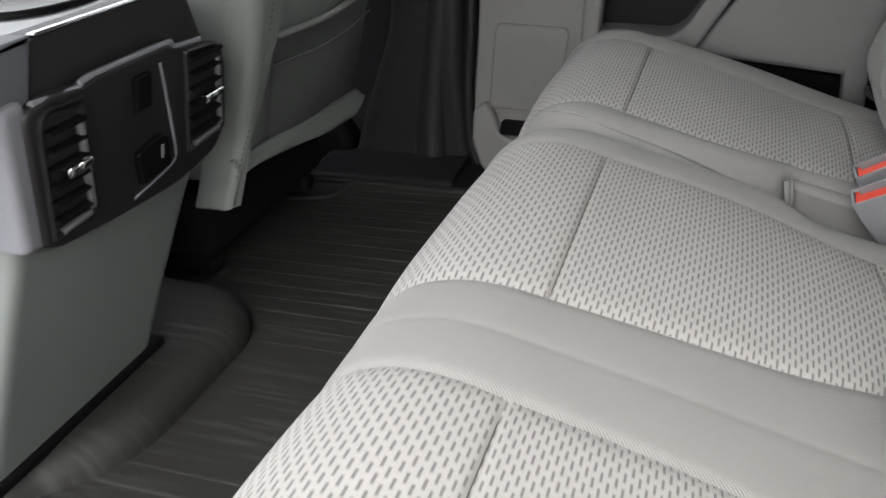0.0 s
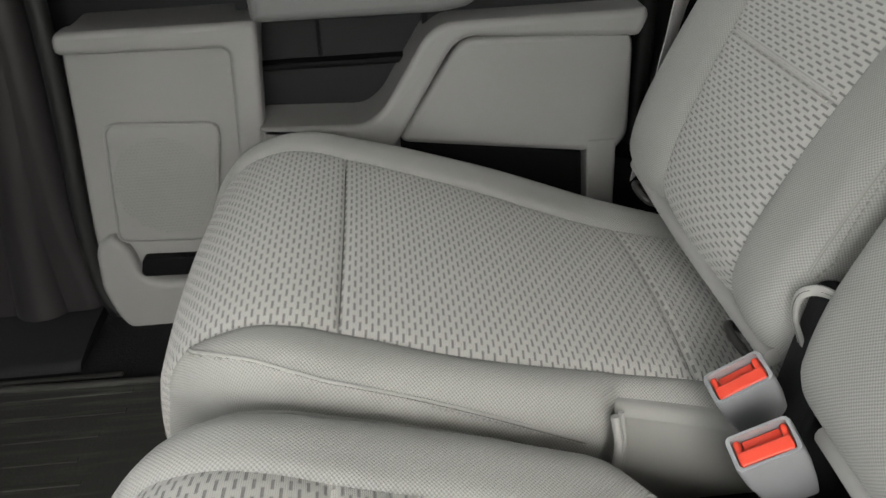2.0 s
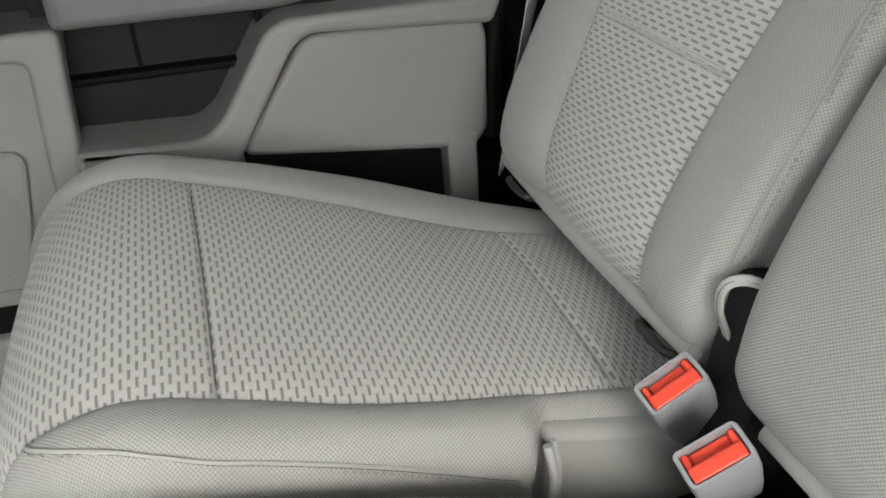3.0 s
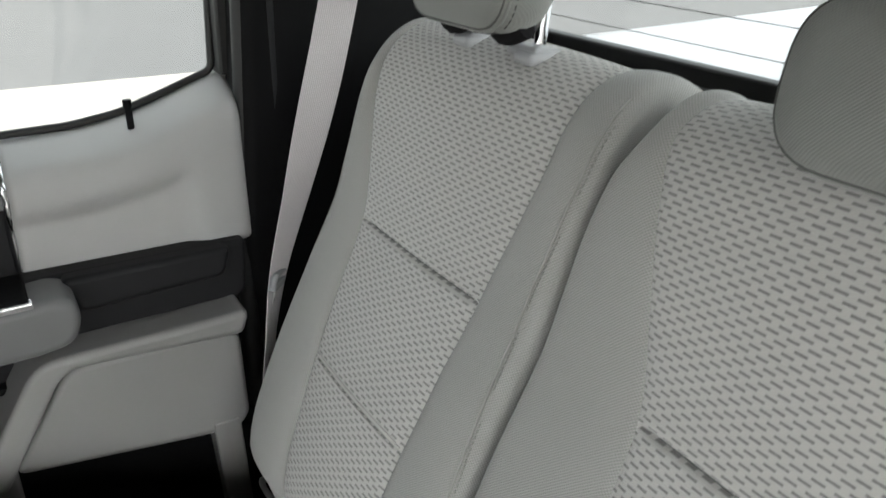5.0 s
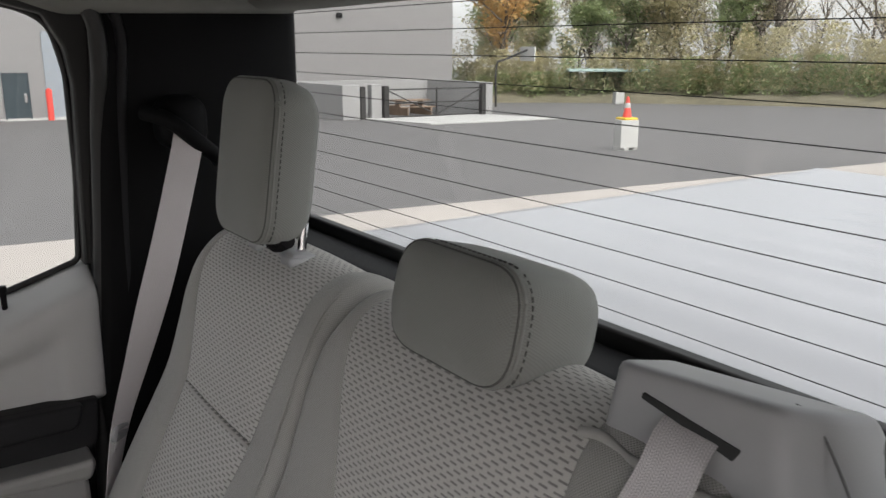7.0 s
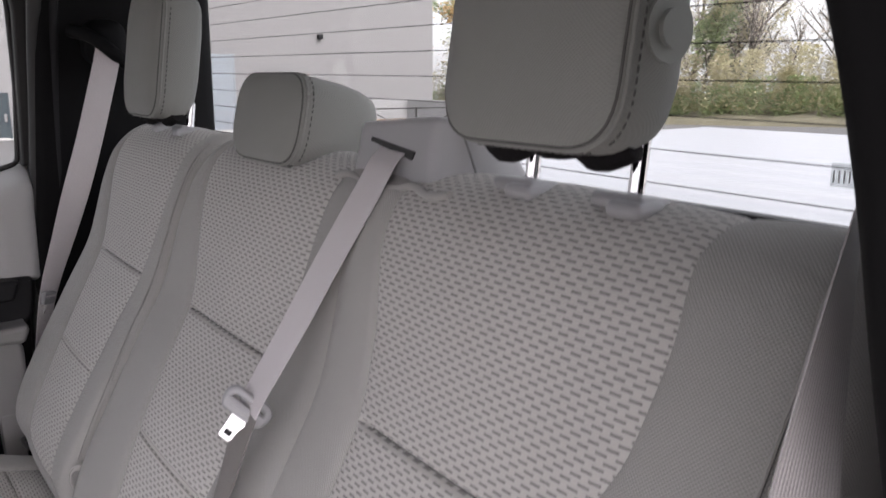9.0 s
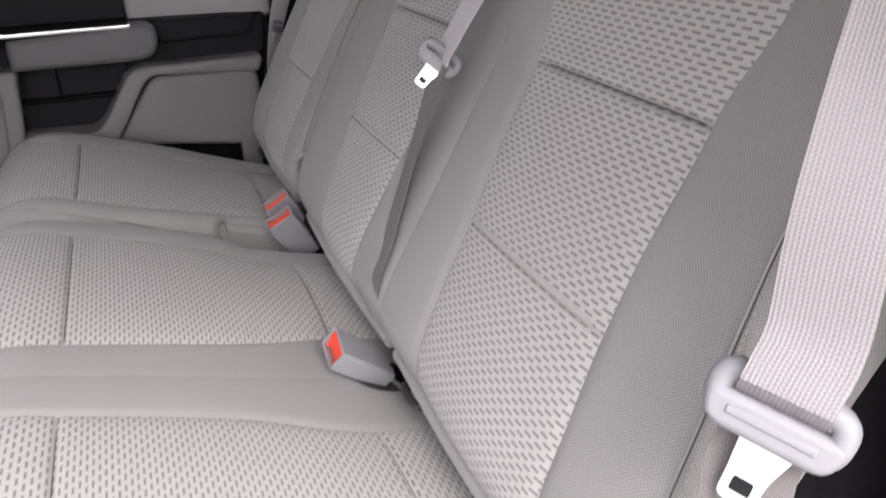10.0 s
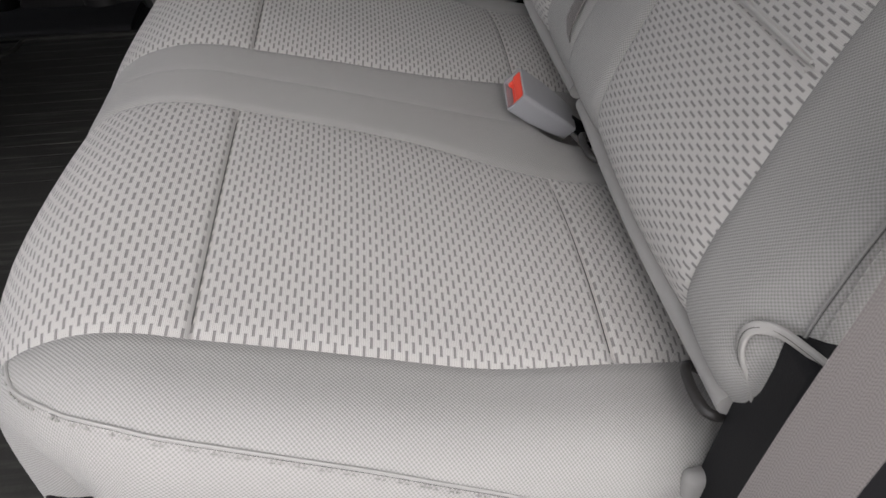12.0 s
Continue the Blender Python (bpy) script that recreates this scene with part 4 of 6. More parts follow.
for a, b in zip(rows, rows[1:]):
    for j in range(11):
        pk.faces.new((a[j], b[j], b[j + 1], a[j + 1]))
bmesh.ops.solidify(pk, geom=pk.faces[:], thickness=0.004)
part("map_pocket", pk, VINYL, fs, "sagging grey vinyl map pocket")
hem = [(-0.446 + 0.30 * 0.215, 1.040 + 0.36 * i / 12, 0.537 - 0.010 * math.sin(math.pi * i / 12)) for i in range(13)]
part("pocket_hem", tube(bmesh.new(), hem, 0.006, 8), PIPING, fs)
part("hem_seam", tube(bmesh.new(), [(x - 0.002 + 0.008 * math.sin(math.pi * (y - 1.04) / 0.36), y - 0.012, z - 0.040) for x, y, z in hem], 0.0018, 6), SHADOW_THREAD, fs, "dark seam below the hem")
sf = prism(arc_poly([(0.918, 0.298), (0.934, 0.294), (0.964, 0.352), (0.996, 0.42), (1.04, 0.55), (1.06, 0.80), (0.95, 0.80), (0.955, 0.55), (0.950, 0.40)], 0.007), -0.432, -0.500, 0.020, 5, axis="x")
for v in sf.verts:
    v.co.x += 0.30 * max(0, v.co.z - 0.32)
part("side_flap", sf, VINYL, fs, "loose grey vinyl edge")
part("flap_stitching", stitches(bmesh.new(), [(-0.4320 + 0.30 * max(0, z - 0.32), y, z) for y, z in ((0.930, 0.35), (0.958, 0.42), (0.992, 0.55), (1.006, 0.70), (1.006, 0.79))], 0.005, 0.004, 0.0009), SHADOW_THREAD, fs)["kind"] = "stuff"
# flared skirt below the lower seam
sk = bmesh.new()
rows = []
for i in range(29):
    t = i / 28
    y = 0.935 + 0.462 * t
    zs, zb = 0.374 - 0.036 * t, 0.345 - 0.062 * t ** 1.4 + 0.004 * math.sin(9 * t)
    zb = zs + (zb - zs) * min(1, (1.02 - t) / 0.14) ** 0.6
    rows.append([sk.verts.new((-0.447 + 0.018 * (j / 6) ** 0.7 + 0.30 * max(0, zs - 0.32) * (1 - j / 6) + 0.003 * math.sin(14 * t + j) * j / 6, y + 0.012 * j / 6, zs + (zb - zs) * j / 6)) for j in range(7)])
for p, q in zip(rows, rows[1:]):
    for j in range(6):
        sk.faces.new((p[j], q[j], q[j + 1], p[j + 1]))
bmesh.ops.recalc_face_normals(sk, faces=sk.faces)
bmesh.ops.solidify(sk, geom=sk.faces[:], thickness=0.005)
part("lower_skirt", sk, VINYL, fs, "soft flared lower skirt", sharp=0)
part("skirt_seam", tube(bmesh.new(), [(-0.446 + 0.30 * max(0, 0.054 - 0.036 * i / 20), 0.935 + 0.475 * i / 20, 0.375 - 0.036 * i / 20) for i in range(21)], 0.0016, 6), SHADOW_THREAD, fs, "dark lower seam")
part("seat_frame", box((-0.95, 0.95, FLOOR + 0.05), (-0.52, 1.38, 0.30), 0.02, 3), FELT, fs)
for y in (0.985, 1.33):
    part("seat_rail", box((-1.0, y, FLOOR), (-0.545, y + 0.04, FLOOR + 0.035), 0.010, 3), TRIM_DARK, fs, "seat rail with a plastic end cap")

# ---- rear seat cushions ----
CPROF = [(-0.040, 0.155), (-0.042, 0.24), (-0.038, 0.32), (-0.024, 0.375), (-0.002, 0.416), (0.028, 0.443), (0.068, 0.455), (0.104, 0.4525), (0.138, 0.443), (0.22, 0.421), (0.32, 0.392), (0.433, 0.360), (0.50, 0.342), (0.56, 0.325)]
HOLLOW = Upholstery(CPROF, [const(0), const(1)], ["b"], [], [0], 0, (0.01, 0.01), 0.1).v_of(0.425, 0.362)


def buckle_hollow(v, y):
    """The bench dips round the middle buckle, where the cover dives into the gap."""
    k = min(1, max(0, (v - HOLLOW) / 0.055))
    return -0.045 * k * k * (3 - 2 * k) * math.exp(-((y - 0.525) / 0.040) ** 2)


def cushion(name, base, breaks, kinds, edge, bulge, label, sag=None):
    root = thing(name, base, label, "seat cushion", "rear seat cushions")
    probe = Upholstery(CPROF, [const(0), const(1)], ["b"], [], [0], 0, (0.01, 0.01), 0.1)
    seams = [probe.v_of(0.137, 0.443), probe.v_of(0.433, 0.360)]
    s = Upholstery(CPROF, breaks(probe), kinds, seams, bulge, 0.007, edge, 0.255, (0.0065, 0.0055), sag=sag)
    s.build(root, ("bolster", "front_panel", "centre_panel", "rear_panel"), CLOTH, KNIT)
    return root, s


def bench_breaks(p):
    vf, vb, vn, ve = p.v_of(0.137, 0.443), p.v_of(0.433, 0.36), p.v_of(0.03, 0.443), p.long
    notch = p.v_of(0.335, 0.387)
    return [table([(0, 0.140), (vn - 0.12, 0.112), (vn - 0.06, 0.082), (vn - 0.02, 0.058), (vn + 0.04, 0.034), (vf, 0.020), (vf + 0.1, 0.016), (vb, 0.035), (ve, 0.06)]),
            table([(0, 0.190), (vn - 0.12, 0.152), (vn - 0.06, 0.118), (vn - 0.02, 0.108), (vn + 0.02, 0.106), (vf, 0.106), (vf + 0.18, 0.106), (vb, 0.127), (ve, 0.150)]),
            table([(0, 0.395), (vn, 0.424), (vf, 0.419), (vf + 0.15, 0.412), (vb, 0.384), (ve, 0.398)]),
            const(0.490),
            table([(0, 0.53), (vn, 0.553), (vf, 0.558), (vf + 0.2, 0.572), (vb, 0.592), (ve, 0.605)]),
            table([(0, 0.835), (vn - 0.06, 0.868), (vn, 0.892), (vf, 0.880), (vf + 0.15, 0.870), (vb, 0.828), (ve, 0.850)]),
            table([(0, 0.915), (vn - 0.10, 0.928), (vn - 0.04, 0.944), (vn + 0.04, 0.960), (vf, 0.961), (notch - 0.02, 0.954), (notch + 0.045, 0.905), (vb, 0.905), (ve, 0.915)])]


def single_breaks(p):
    vf, vb, vn, ve = p.v_of(0.137, 0.443), p.v_of(0.433, 0.36), p.v_of(0.03, 0.443), p.long
    notch = p.v_of(0.348, 0.384)
    return [table([(0, 1.075), (vn - 0.12, 1.055), (vn - 0.06, 1.024), (vn - 0.02, 1.000), (vn + 0.04, 0.976), (vf, 0.966), (notch - 0.012, 0.970), (notch + 0.012, 1.000), (ve, 1.005)]),
            table([(0, 1.10), (vn - 0.12, 1.072), (vn - 0.06, 1.046), (vn - 0.02, 1.040), (vn + 0.02, 1.040), (vf, 1.036), (vf + 0.1, 1.026), (vb, 1.040), (ve, 1.045)]),
            table([(0, 1.36), (vn, 1.375), (vf, 1.366), (vf + 0.13, 1.342), (vb, 1.302), (ve, 1.306)]),
            table([(0, 1.43), (vn, 1.437), (vf, 1.446), (vf + 0.15, 1.435), (vb, 1.395), (ve, 1.37)])]


bench, bench_s = cushion("rear_bench_cushion", (0.2, 0.49, 0.16), bench_breaks, ["b", "p", "b", "b", "p", "b"], (0.050, 0.042), (0.0, 0, 0.0005, 0.0005, 0, 0.002), "wide grey two-place seat cushion with dashed cloth inserts", buckle_hollow)
single, single_s = cushion("rear_single_cushion", (0.2, 1.2, 0.16), single_breaks, ["b", "p", "b"], (0.044, 0.042), (0.003, 0, 0.006), "grey single seat cushion with a dashed cloth insert")


# the bench's front bows forwards in the middle
for ob in bench.children:
    for v in ob.data.vertices:
        w = min(1, max(0, (0.14 - v.co.x) / 0.12))
        b, c = min(1, max(0, (v.co.y - 0.08) / 0.18)), min(1, max(0, (v.co.y - 0.55) / 0.20))
        v.co.x -= 0.017 * w * w * (3 - 2 * w) * b * b * (3 - 2 * b) * (1 - 0.45 * c * c * (3 - 2 * c))


def side_seam(s, root, which, rows):
    """Piping, a dark line for the seam's shade and small stitches along a cushion's rounded edge; rows: arc length,
    angle on the shoulder (past 90: mm down the side).
    """
    count = 130

    def at(v, a):
        return s.shoulder(v, which, a) if a <= 90 else s.side(v, which, (a - 90) / 1000)

    line, low = [], []
    sg = 0.0011 if which else -0.0011
    for i in range(count + 1):
        v = rows[0][0] + (rows[-1][0] - rows[0][0]) * i / count
        a = ramp(v, rows)
        line.append(at(v, a))
        low.append(at(v, a + 4.5) + Vector((0, 1.2 * sg, 0.0008)))
    part("side_piping", tube(bmesh.new(), line, 0.0015, 6), KNIT, root)
    part("seam_shadow", tube(bmesh.new(), [p + Vector((0, 0.6 * sg, -0.0017)) for p in line], 0.0005, 5), SHADOW_THREAD, root, "dark line drawing the seam's shade below the piping")
    ob = part("side_stitching", stitches(bmesh.new(), low, 0.0030, 0.0020, 0.0007), PIPING, root, "grey stitching")
    ob["kind"] = "stuff"


side_seam(bench_s, bench, 0, [(0.301, 2), (0.313, 27), (0.336, 38), (0.36, 45), (0.43, 47), (0.531, 53), (0.611, 66), (0.70, 88), (0.80, 102)])
side_seam(single_s, single, 0, [(0.299, 2), (0.308, 14), (0.336, 24), (0.389, 36), (0.447, 41), (0.531, 52), (0.62, 68)])
side_seam(bench_s, bench, 1, [(0.301, 2), (0.313, 27), (0.336, 38), (0.36, 45), (0.43, 47), (0.531, 53), (0.60, 66)])
for s, root, y0, y1 in ((bench_s, bench, 0.06, 0.93), (single_s, single, 0.99, 1.40)):
    part("cushion_pan", box((-0.03, y0, FLOOR), (0.55, y1, 0.26), 0.02, 3), FELT, root, "black seat base")
# fold of cloth at the single cushion's corner, and its lowered inner cheek
fold = bmesh.new()
for k in range(2):
    tube(fold, spline([(0.344 + 0.006 * k, 0.979 + 0.004 * k, 0.382), (0.347 + 0.006 * k, 0.972 + 0.006 * k, 0.355), (0.345 + 0.005 * k, 0.976, 0.31)], 0.008), 0.0036 - 0.0012 * k, 10)
part("corner_fold", fold, KNIT, single, "gathered cloth at the corner")
cheek = prism(arc_poly([(0.345, 0.374), (0.345, 0.22), (0.55, 0.18), (0.55, 0.318), (0.50, 0.330)], 0.012), 1.000, 1.04, 0.01, 3)
part("inner_cheek", cheek, KNIT, single)
rag = bmesh.new()
for k in range(6):
    z = 0.318 - 0.024 * k
    rbox(rag, (0.462 - 0.004 * (k % 2), 0.036, z - 0.013), (0.492 + 0.006 * ((k * 7) % 3 - 1), 0.052, z + 0.013), 0.007, 3)
part("cover_edge", rag, KNIT, bench, "ruffled cover edge")



def seam_lines(s, root, cross):
    """Lines in the cross seams, the dark ones drawing the groove's shade: arc length, radius, material, lift."""
    for k, kind in enumerate(s.kinds):
        if kind != "p":
            continue
        for v, r, mat, off in cross:
            a, b = s.breaks[k](v), s.breaks[k + 1](v)
            line = [s.point(v, a + (b - a) * i / 40, off) for i in range(2, 38)]
            part("seam_thread", tube(bmesh.new(), line, r, 5), mat, root, "sewn cross seam")


for s, root in ((bench_s, bench), (single_s, single)):
    seam_lines(s, root, ((s.seams[0], 0.0008, SHADOW_THREAD, 0.0001), (s.seams[1], 0.0008, SHADOW_THREAD, 0.0001)))

# ---- seat backs ----
BPROF = [(0.535, 0.345), (0.494, 0.385), (0.474, 0.425), (0.484, 0.467), (0.512, 0.519), (0.545, 0.575), (0.586, 0.645), (0.630, 0.720), (0.652, 0.785), (0.670, 0.845), (0.690, 0.892), (0.716, 0.922), (0.752, 0.936), (0.790, 0.928), (0.825, 0.898), (0.838, 0.84)]


def seat_back(name, base, breaks, kinds, edge, bulge, label):
    root = thing(name, base, label, "seat back", "rear seat backs")
    probe = Upholstery(BPROF, [const(0), const(1)], ["b"], [], [0], 0, (0.01, 0.01), 0.1)
    seams = [probe.v_of(0.545, 0.575), probe.v_of(0.630, 0.720)]
    s = Upholstery(BPROF, breaks(probe), kinds, seams, bulge, 0.005, edge, 0.05, (0.003, 0.0085))
    s.build(root, ("bolster", "lower_panel", "middle_panel", "upper_panel"), CLOTH, KNIT)
    return root, s


def back_line(p, *ys):
    """A line up the backrest: its y at eight heights from the lower hem to the top and over."""
    at = ((0.478, 0.44), (0.501, 0.50), (0.545, 0.575), (0.583, 0.64), (0.632, 0.724), (0.657, 0.80), (0.681, 0.87), (0.716, 0.922))
    return table([(p.v_of(x, z), y) for (x, z), y in zip(at, ys)] + [(p.long, ys[-1])])


def wide_back(p):
    return [back_line(p, 0.024, 0.020, 0.016, 0.014, 0.012, 0.012, 0.012, 0.020), back_line(p, 0.123, 0.132, 0.149, 0.156, 0.157, 0.129, 0.119, 0.128),
            back_line(p, 0.379, 0.386, 0.398, 0.414, 0.425, 0.435, 0.459, 0.470), back_line(p, 0.500, 0.497, 0.497, 0.500, 0.505, 0.510, 0.520, 0.525),
            back_line(p, 0.625, 0.622, 0.618, 0.614, 0.612, 0.596, 0.588, 0.592), back_line(p, 0.800, 0.818, 0.852, 0.868, 0.882, 0.906, 0.930, 0.948),
            back_line(p, 0.968, 0.982, 0.994, 1.000, 1.003, 1.000, 0.990, 0.973)]


def single_back(p):
    return [back_line(p, 1.012, 1.010, 1.008, 1.009, 1.010, 1.007, 1.000, 0.999), back_line(p, 1.092, 1.100, 1.106, 1.106, 1.101, 1.080, 1.062, 1.060),
            back_line(p, 1.280, 1.298, 1.324, 1.340, 1.358, 1.380, 1.402, 1.412), back_line(p, 1.412, 1.428, 1.443, 1.449, 1.452, 1.450, 1.446, 1.438)]


wide, wide_s = seat_back("folding_seatback", (0.6, 0.49, 0.36), wide_back, ["b", "p", "b", "b", "p", "b"], (0.040, 0.010), (0.003, 0, 0.003, 0.003, 0, 0.003), "wide grey two-place backrest with dashed cloth inserts")
lone, lone_s = seat_back("folding_seatback", (0.6, 1.2, 0.36), single_back, ["b", "p", "b"], (0.020, 0.042), (0.005, 0, 0.010), "grey single backrest with a dashed cloth insert")

for s, root in ((wide_s, wide), (lone_s, lone)):
    seam_lines(s, root, ((s.seams[0] + 0.0035, 0.0017, CLOTH, 0.0006), (s.seams[0] - 0.0035, 0.0013, CLOTH, 0.0004), (s.seams[1], 0.0012, SHADOW_THREAD, 0.0002)))
for s, root, y0, y1 in ((wide_s, wide, 0.022, 0.945), (lone_s, lone, 1.0, 1.42)):
    bk = prism(arc_poly([(0.55, 0.30), (0.60, 0.55), (0.70, 0.80), (0.80, 0.91), (0.86, 0.88), (0.90, 0.30)], 0.02), y0, y1, 0.0)
    part("back_shell", bk, FELT, root, "black carpeted shell")
IN_FROM_EDGE = [(0.48, 0.006), (0.54, 0.015), (0.58, 0.021), (0.64, 0.031), (0.70, 0.041), (0.73, 0.042), (0.815, 0.028), (0.918, 0.021)]
for s, root, which, dye in ((wide_s, wide, 0, SHADOW_THREAD), (lone_s, lone, 0, PIPING), (lone_s, lone, 1, PIPING)):
    low, high = s.v_of(0.49, 0.48), s.v_of(0.722, 0.925)
    sg = 1 if which == 0 else -1
    seam, thread = [], []
    for i in range(91):
        v = low + (high - low) * i / 90
        y = s.breaks[-1 if which else 0](v) + sg * ramp(s.at(v)[0].z, IN_FROM_EDGE) * (1.0 if root is wide else 0.55)
        seam.append(s.point(v, y, 0.0006))
        thread.append(s.point(v, y - sg * 0.0045, 0.0013))
    part("side_piping", tube(bmesh.new(), seam, 0.0014, 6), KNIT, root)
    # a thin line draws the shade beside the side seam
    part("seam_shadow", tube(bmesh.new(), [p - Vector((0, 0.0019 * sg, 0)) for p in seam], 0.0005, 5), dye, root, "fine side seam")
    part("side_stitching", stitches(bmesh.new(), thread, 0.0034, 0.0026, 0.0009), THREAD if root is wide else dye, root, "fine stitching")["kind"] = "stuff"
# lower corner tabs with piped edges and the dark bracket behind them
for root, y, dx in ((wide, 0.027, -0.005), (lone, 0.984, 0.0)):
    loop = [(0.530, y - 0.050, 0.468), (0.512, y - 0.022, 0.474), (0.498, y + 0.001, 0.477), (0.489, y + 0.011, 0.474), (0.484, y + 0.016, 0.465), (0.484, y + 0.016, 0.448), (0.492, y + 0.012, 0.425), (0.501, y + 0.008, 0.395)]
    path = spline([(a + dx, b, c) for a, b, c in loop], 0.004)
    turn = [Vector(ramp(k / (len(path) - 1), [(0, p), (0.30, p), (0.5, q), (0.62, r), (1, r)]) for p, q, r in ((0.3, 0, 0), (0, -0.7, -1), (-1, -0.7, 0))) for k in range(len(path))]
    part("tab_hem", belt_mesh(path, turn, 0.0082, 0.0034), HEM, root, "folded cloth hem round the hinge opening")
    part("hem_stitch", tube(bmesh.new(), [p + Vector((-0.0018, 0, 0)) for p in path], 0.0004, 5), SHADOW_THREAD, root, "fine dark stitch line")
    part("hinge_bracket", prism(arc_poly([(0.499, 0.476), (0.472, 0.30), (0.60, 0.20), (0.66, 0.44)], 0.012), y - 0.03, y + 0.022, 0.006, 3), TRIM_DARK, root, "black hinge bracket")
for root, y0, y1 in ((wide, 0.05, 0.47), (wide, 0.50, 0.93), (lone, 1.02, 1.40)):
    part("lower_hem", tube(bmesh.new(), spline([(0.486, y0, 0.392), (0.479, (y0 + y1) / 2, 0.396), (0.486, y1, 0.392)], 0.02), 0.0095, 12), KNIT, root, "soft lower hem")
# anchor loops between cushion and back
for y in (0.075, 0.40, 1.06, 1.345):
    ring = spline([(0.490, y - 0.020, 0.374), (0.474, y - 0.022, 0.382), (0.469, y, 0.385), (0.474, y + 0.022, 0.382), (0.490, y + 0.020, 0.374)], 0.004)
    ob = part("anchor_loop", tube(bmesh.new(), ring, 0.004, 8), IRON, lone if y > 1 else wide, "black wire child-seat anchor")


# ---- head restraints ----
def head_restraint(name, centre, size, lean, label, posts=True, button=False):
    """A padded block: a front face, a rounded body, a piped seam round the front, two chrome posts."""
    cx, cy, cz = centre
    w, h, d = size
    root = thing(name, (cx, cy, cz - h / 2 - 0.05), label, "headrest", "rear headrests")
    tilt = Matrix.Rotation(radians(lean), 4, "Y")

    def at(u, v, n):
        return Vector(centre) + tilt @ Vector((n, u, v))

    def ring(k, n, bulge=0.0):
        """A rounded rectangle, k times the full size, n metres behind the front."""
        poly = arc_poly([(-w / 2 * k, -h / 2 * k), (w / 2 * k, -h / 2 * k), (w / 2 * k, h / 2 * k), (-w / 2 * k, h / 2 * k)], 0.045, 8)
        return [(a, b, n) for a, b in poly]

    def shell(rings):
        bm = bmesh.new()
        uv = bm.loops.layers.uv.new("UVMap")
        loops = [[bm.verts.new(at(*p)) for p in r] for r in rings]
        for a, b in zip(loops, loops[1:]):
            for i in range(len(a)):
                bm.faces.new((a[i], a[(i + 1) % len(a)], b[(i + 1) % len(a)], b[i]))
        bm.faces.new(loops[-1])
        for f in bm.faces:
            for lp in f.loops:
                lp[uv].uv = (lp.vert.co.y + 0.7 * lp.vert.co.x, lp.vert.co.z)
        bmesh.ops.recalc_face_normals(bm, faces=bm.faces)
        return bm

    front = [ring(1.0, 0.0), ring(0.990, -0.004), ring(0.95, -0.008), ring(0.8, -0.013), ring(0.5, -0.017), ring(0.2, -0.018)]
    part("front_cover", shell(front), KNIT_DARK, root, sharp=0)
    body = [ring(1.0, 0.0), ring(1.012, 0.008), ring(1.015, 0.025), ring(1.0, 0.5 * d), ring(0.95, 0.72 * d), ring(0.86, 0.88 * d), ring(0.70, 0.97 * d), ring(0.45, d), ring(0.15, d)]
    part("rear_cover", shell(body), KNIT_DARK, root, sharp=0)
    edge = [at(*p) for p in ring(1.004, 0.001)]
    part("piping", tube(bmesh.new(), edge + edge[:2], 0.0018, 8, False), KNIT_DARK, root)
    # dark tube draws the shade in the groove inside the piping
    groove = [at(*p) for p in ring(0.990, -0.0042)]
    part("seam_shadow", tube(bmesh.new(), groove + groove[:2], 0.0011, 6, False), SHADOW_THREAD, root, "dark line drawing the seam's shade inside the piping")
    a, b = w / 2 * 1.012 + 0.0009, h / 2 * 1.012 + 0.0009
    row = [at(p, q, 0.008) for p, q in arc_poly([(-a, -b), (a, -b), (a, b), (-a, b)], 0.0455, 8)]
    part("stitching", stitches(bmesh.new(), row + row[:1], 0.0046, 0.0028, 0.0010), SHADOW_THREAD, root)["kind"] = "stuff"
    if posts:
        under = bmesh.new()
        for u0, u1, drop in ((-0.80, -0.28, 0.010), (-0.34, 0.30, 0.005), (0.24, 0.82, 0.012)):
            tube(under, spline([at(w / 2 * u0, -h / 2 + 0.010, 0.5 * d), at(w / 4 * (u0 + u1), -h / 2 + 0.010 - drop, 0.42 * d), at(w / 2 * u1, -h / 2 + 0.010, 0.5 * d)], 0.006), 0.013, 10)
        part("under_cover", under, FELT, root, "dark gathered underside")
        for sg in (-1, 1):
            foot = at(sg * 0.056 - 0.006, -h / 2 - 0.024, 0.062)
            foot.z = max(foot.z, 0.945)
            p = part("post", tube(bmesh.new(), [at(sg * 0.056 - 0.006, -h / 2 + 0.03, 0.062), foot - Vector((0.0, 0, 0.02))], 0.0065, 14), CHROME, root, "chrome post")
            g = bmesh.new()
            rbox(g, foot + Vector((-0.022, -0.024, -0.013)), foot + Vector((0.016, 0.026, -0.001)), 0.009, 3, Matrix.Rotation(radians(8), 3, "Y"))
            rbox(g, foot + Vector((-0.029, -0.028, -0.016)), foot + Vector((0.004, 0.004, -0.003)), 0.006, 3)
            part("guide", g, GUIDE, root, "pale grey plastic post guide")
    if button:
        c = at(-w / 2 - 0.001, -0.02, 0.032)
        bt = bmesh.new()
        for rr, y0, y1 in ((0.0225, 0.004, -0.003), (0.0125, 0.0, -0.0065)):
            tube(bt, [c + Vector((0, y0, 0)), c + Vector((0, y1 + 0.002, 0)), c + Vector((0, y1, 0))], rr, 28, True)
        part("fold_button", bt, VINYL, root, "round grey fold button")
    return root


head_restraint("headrest_passenger", (0.700, 1.232, 1.066), (0.178, 0.213, 0.072), 8, "grey cloth outer headrest on chrome posts", True)
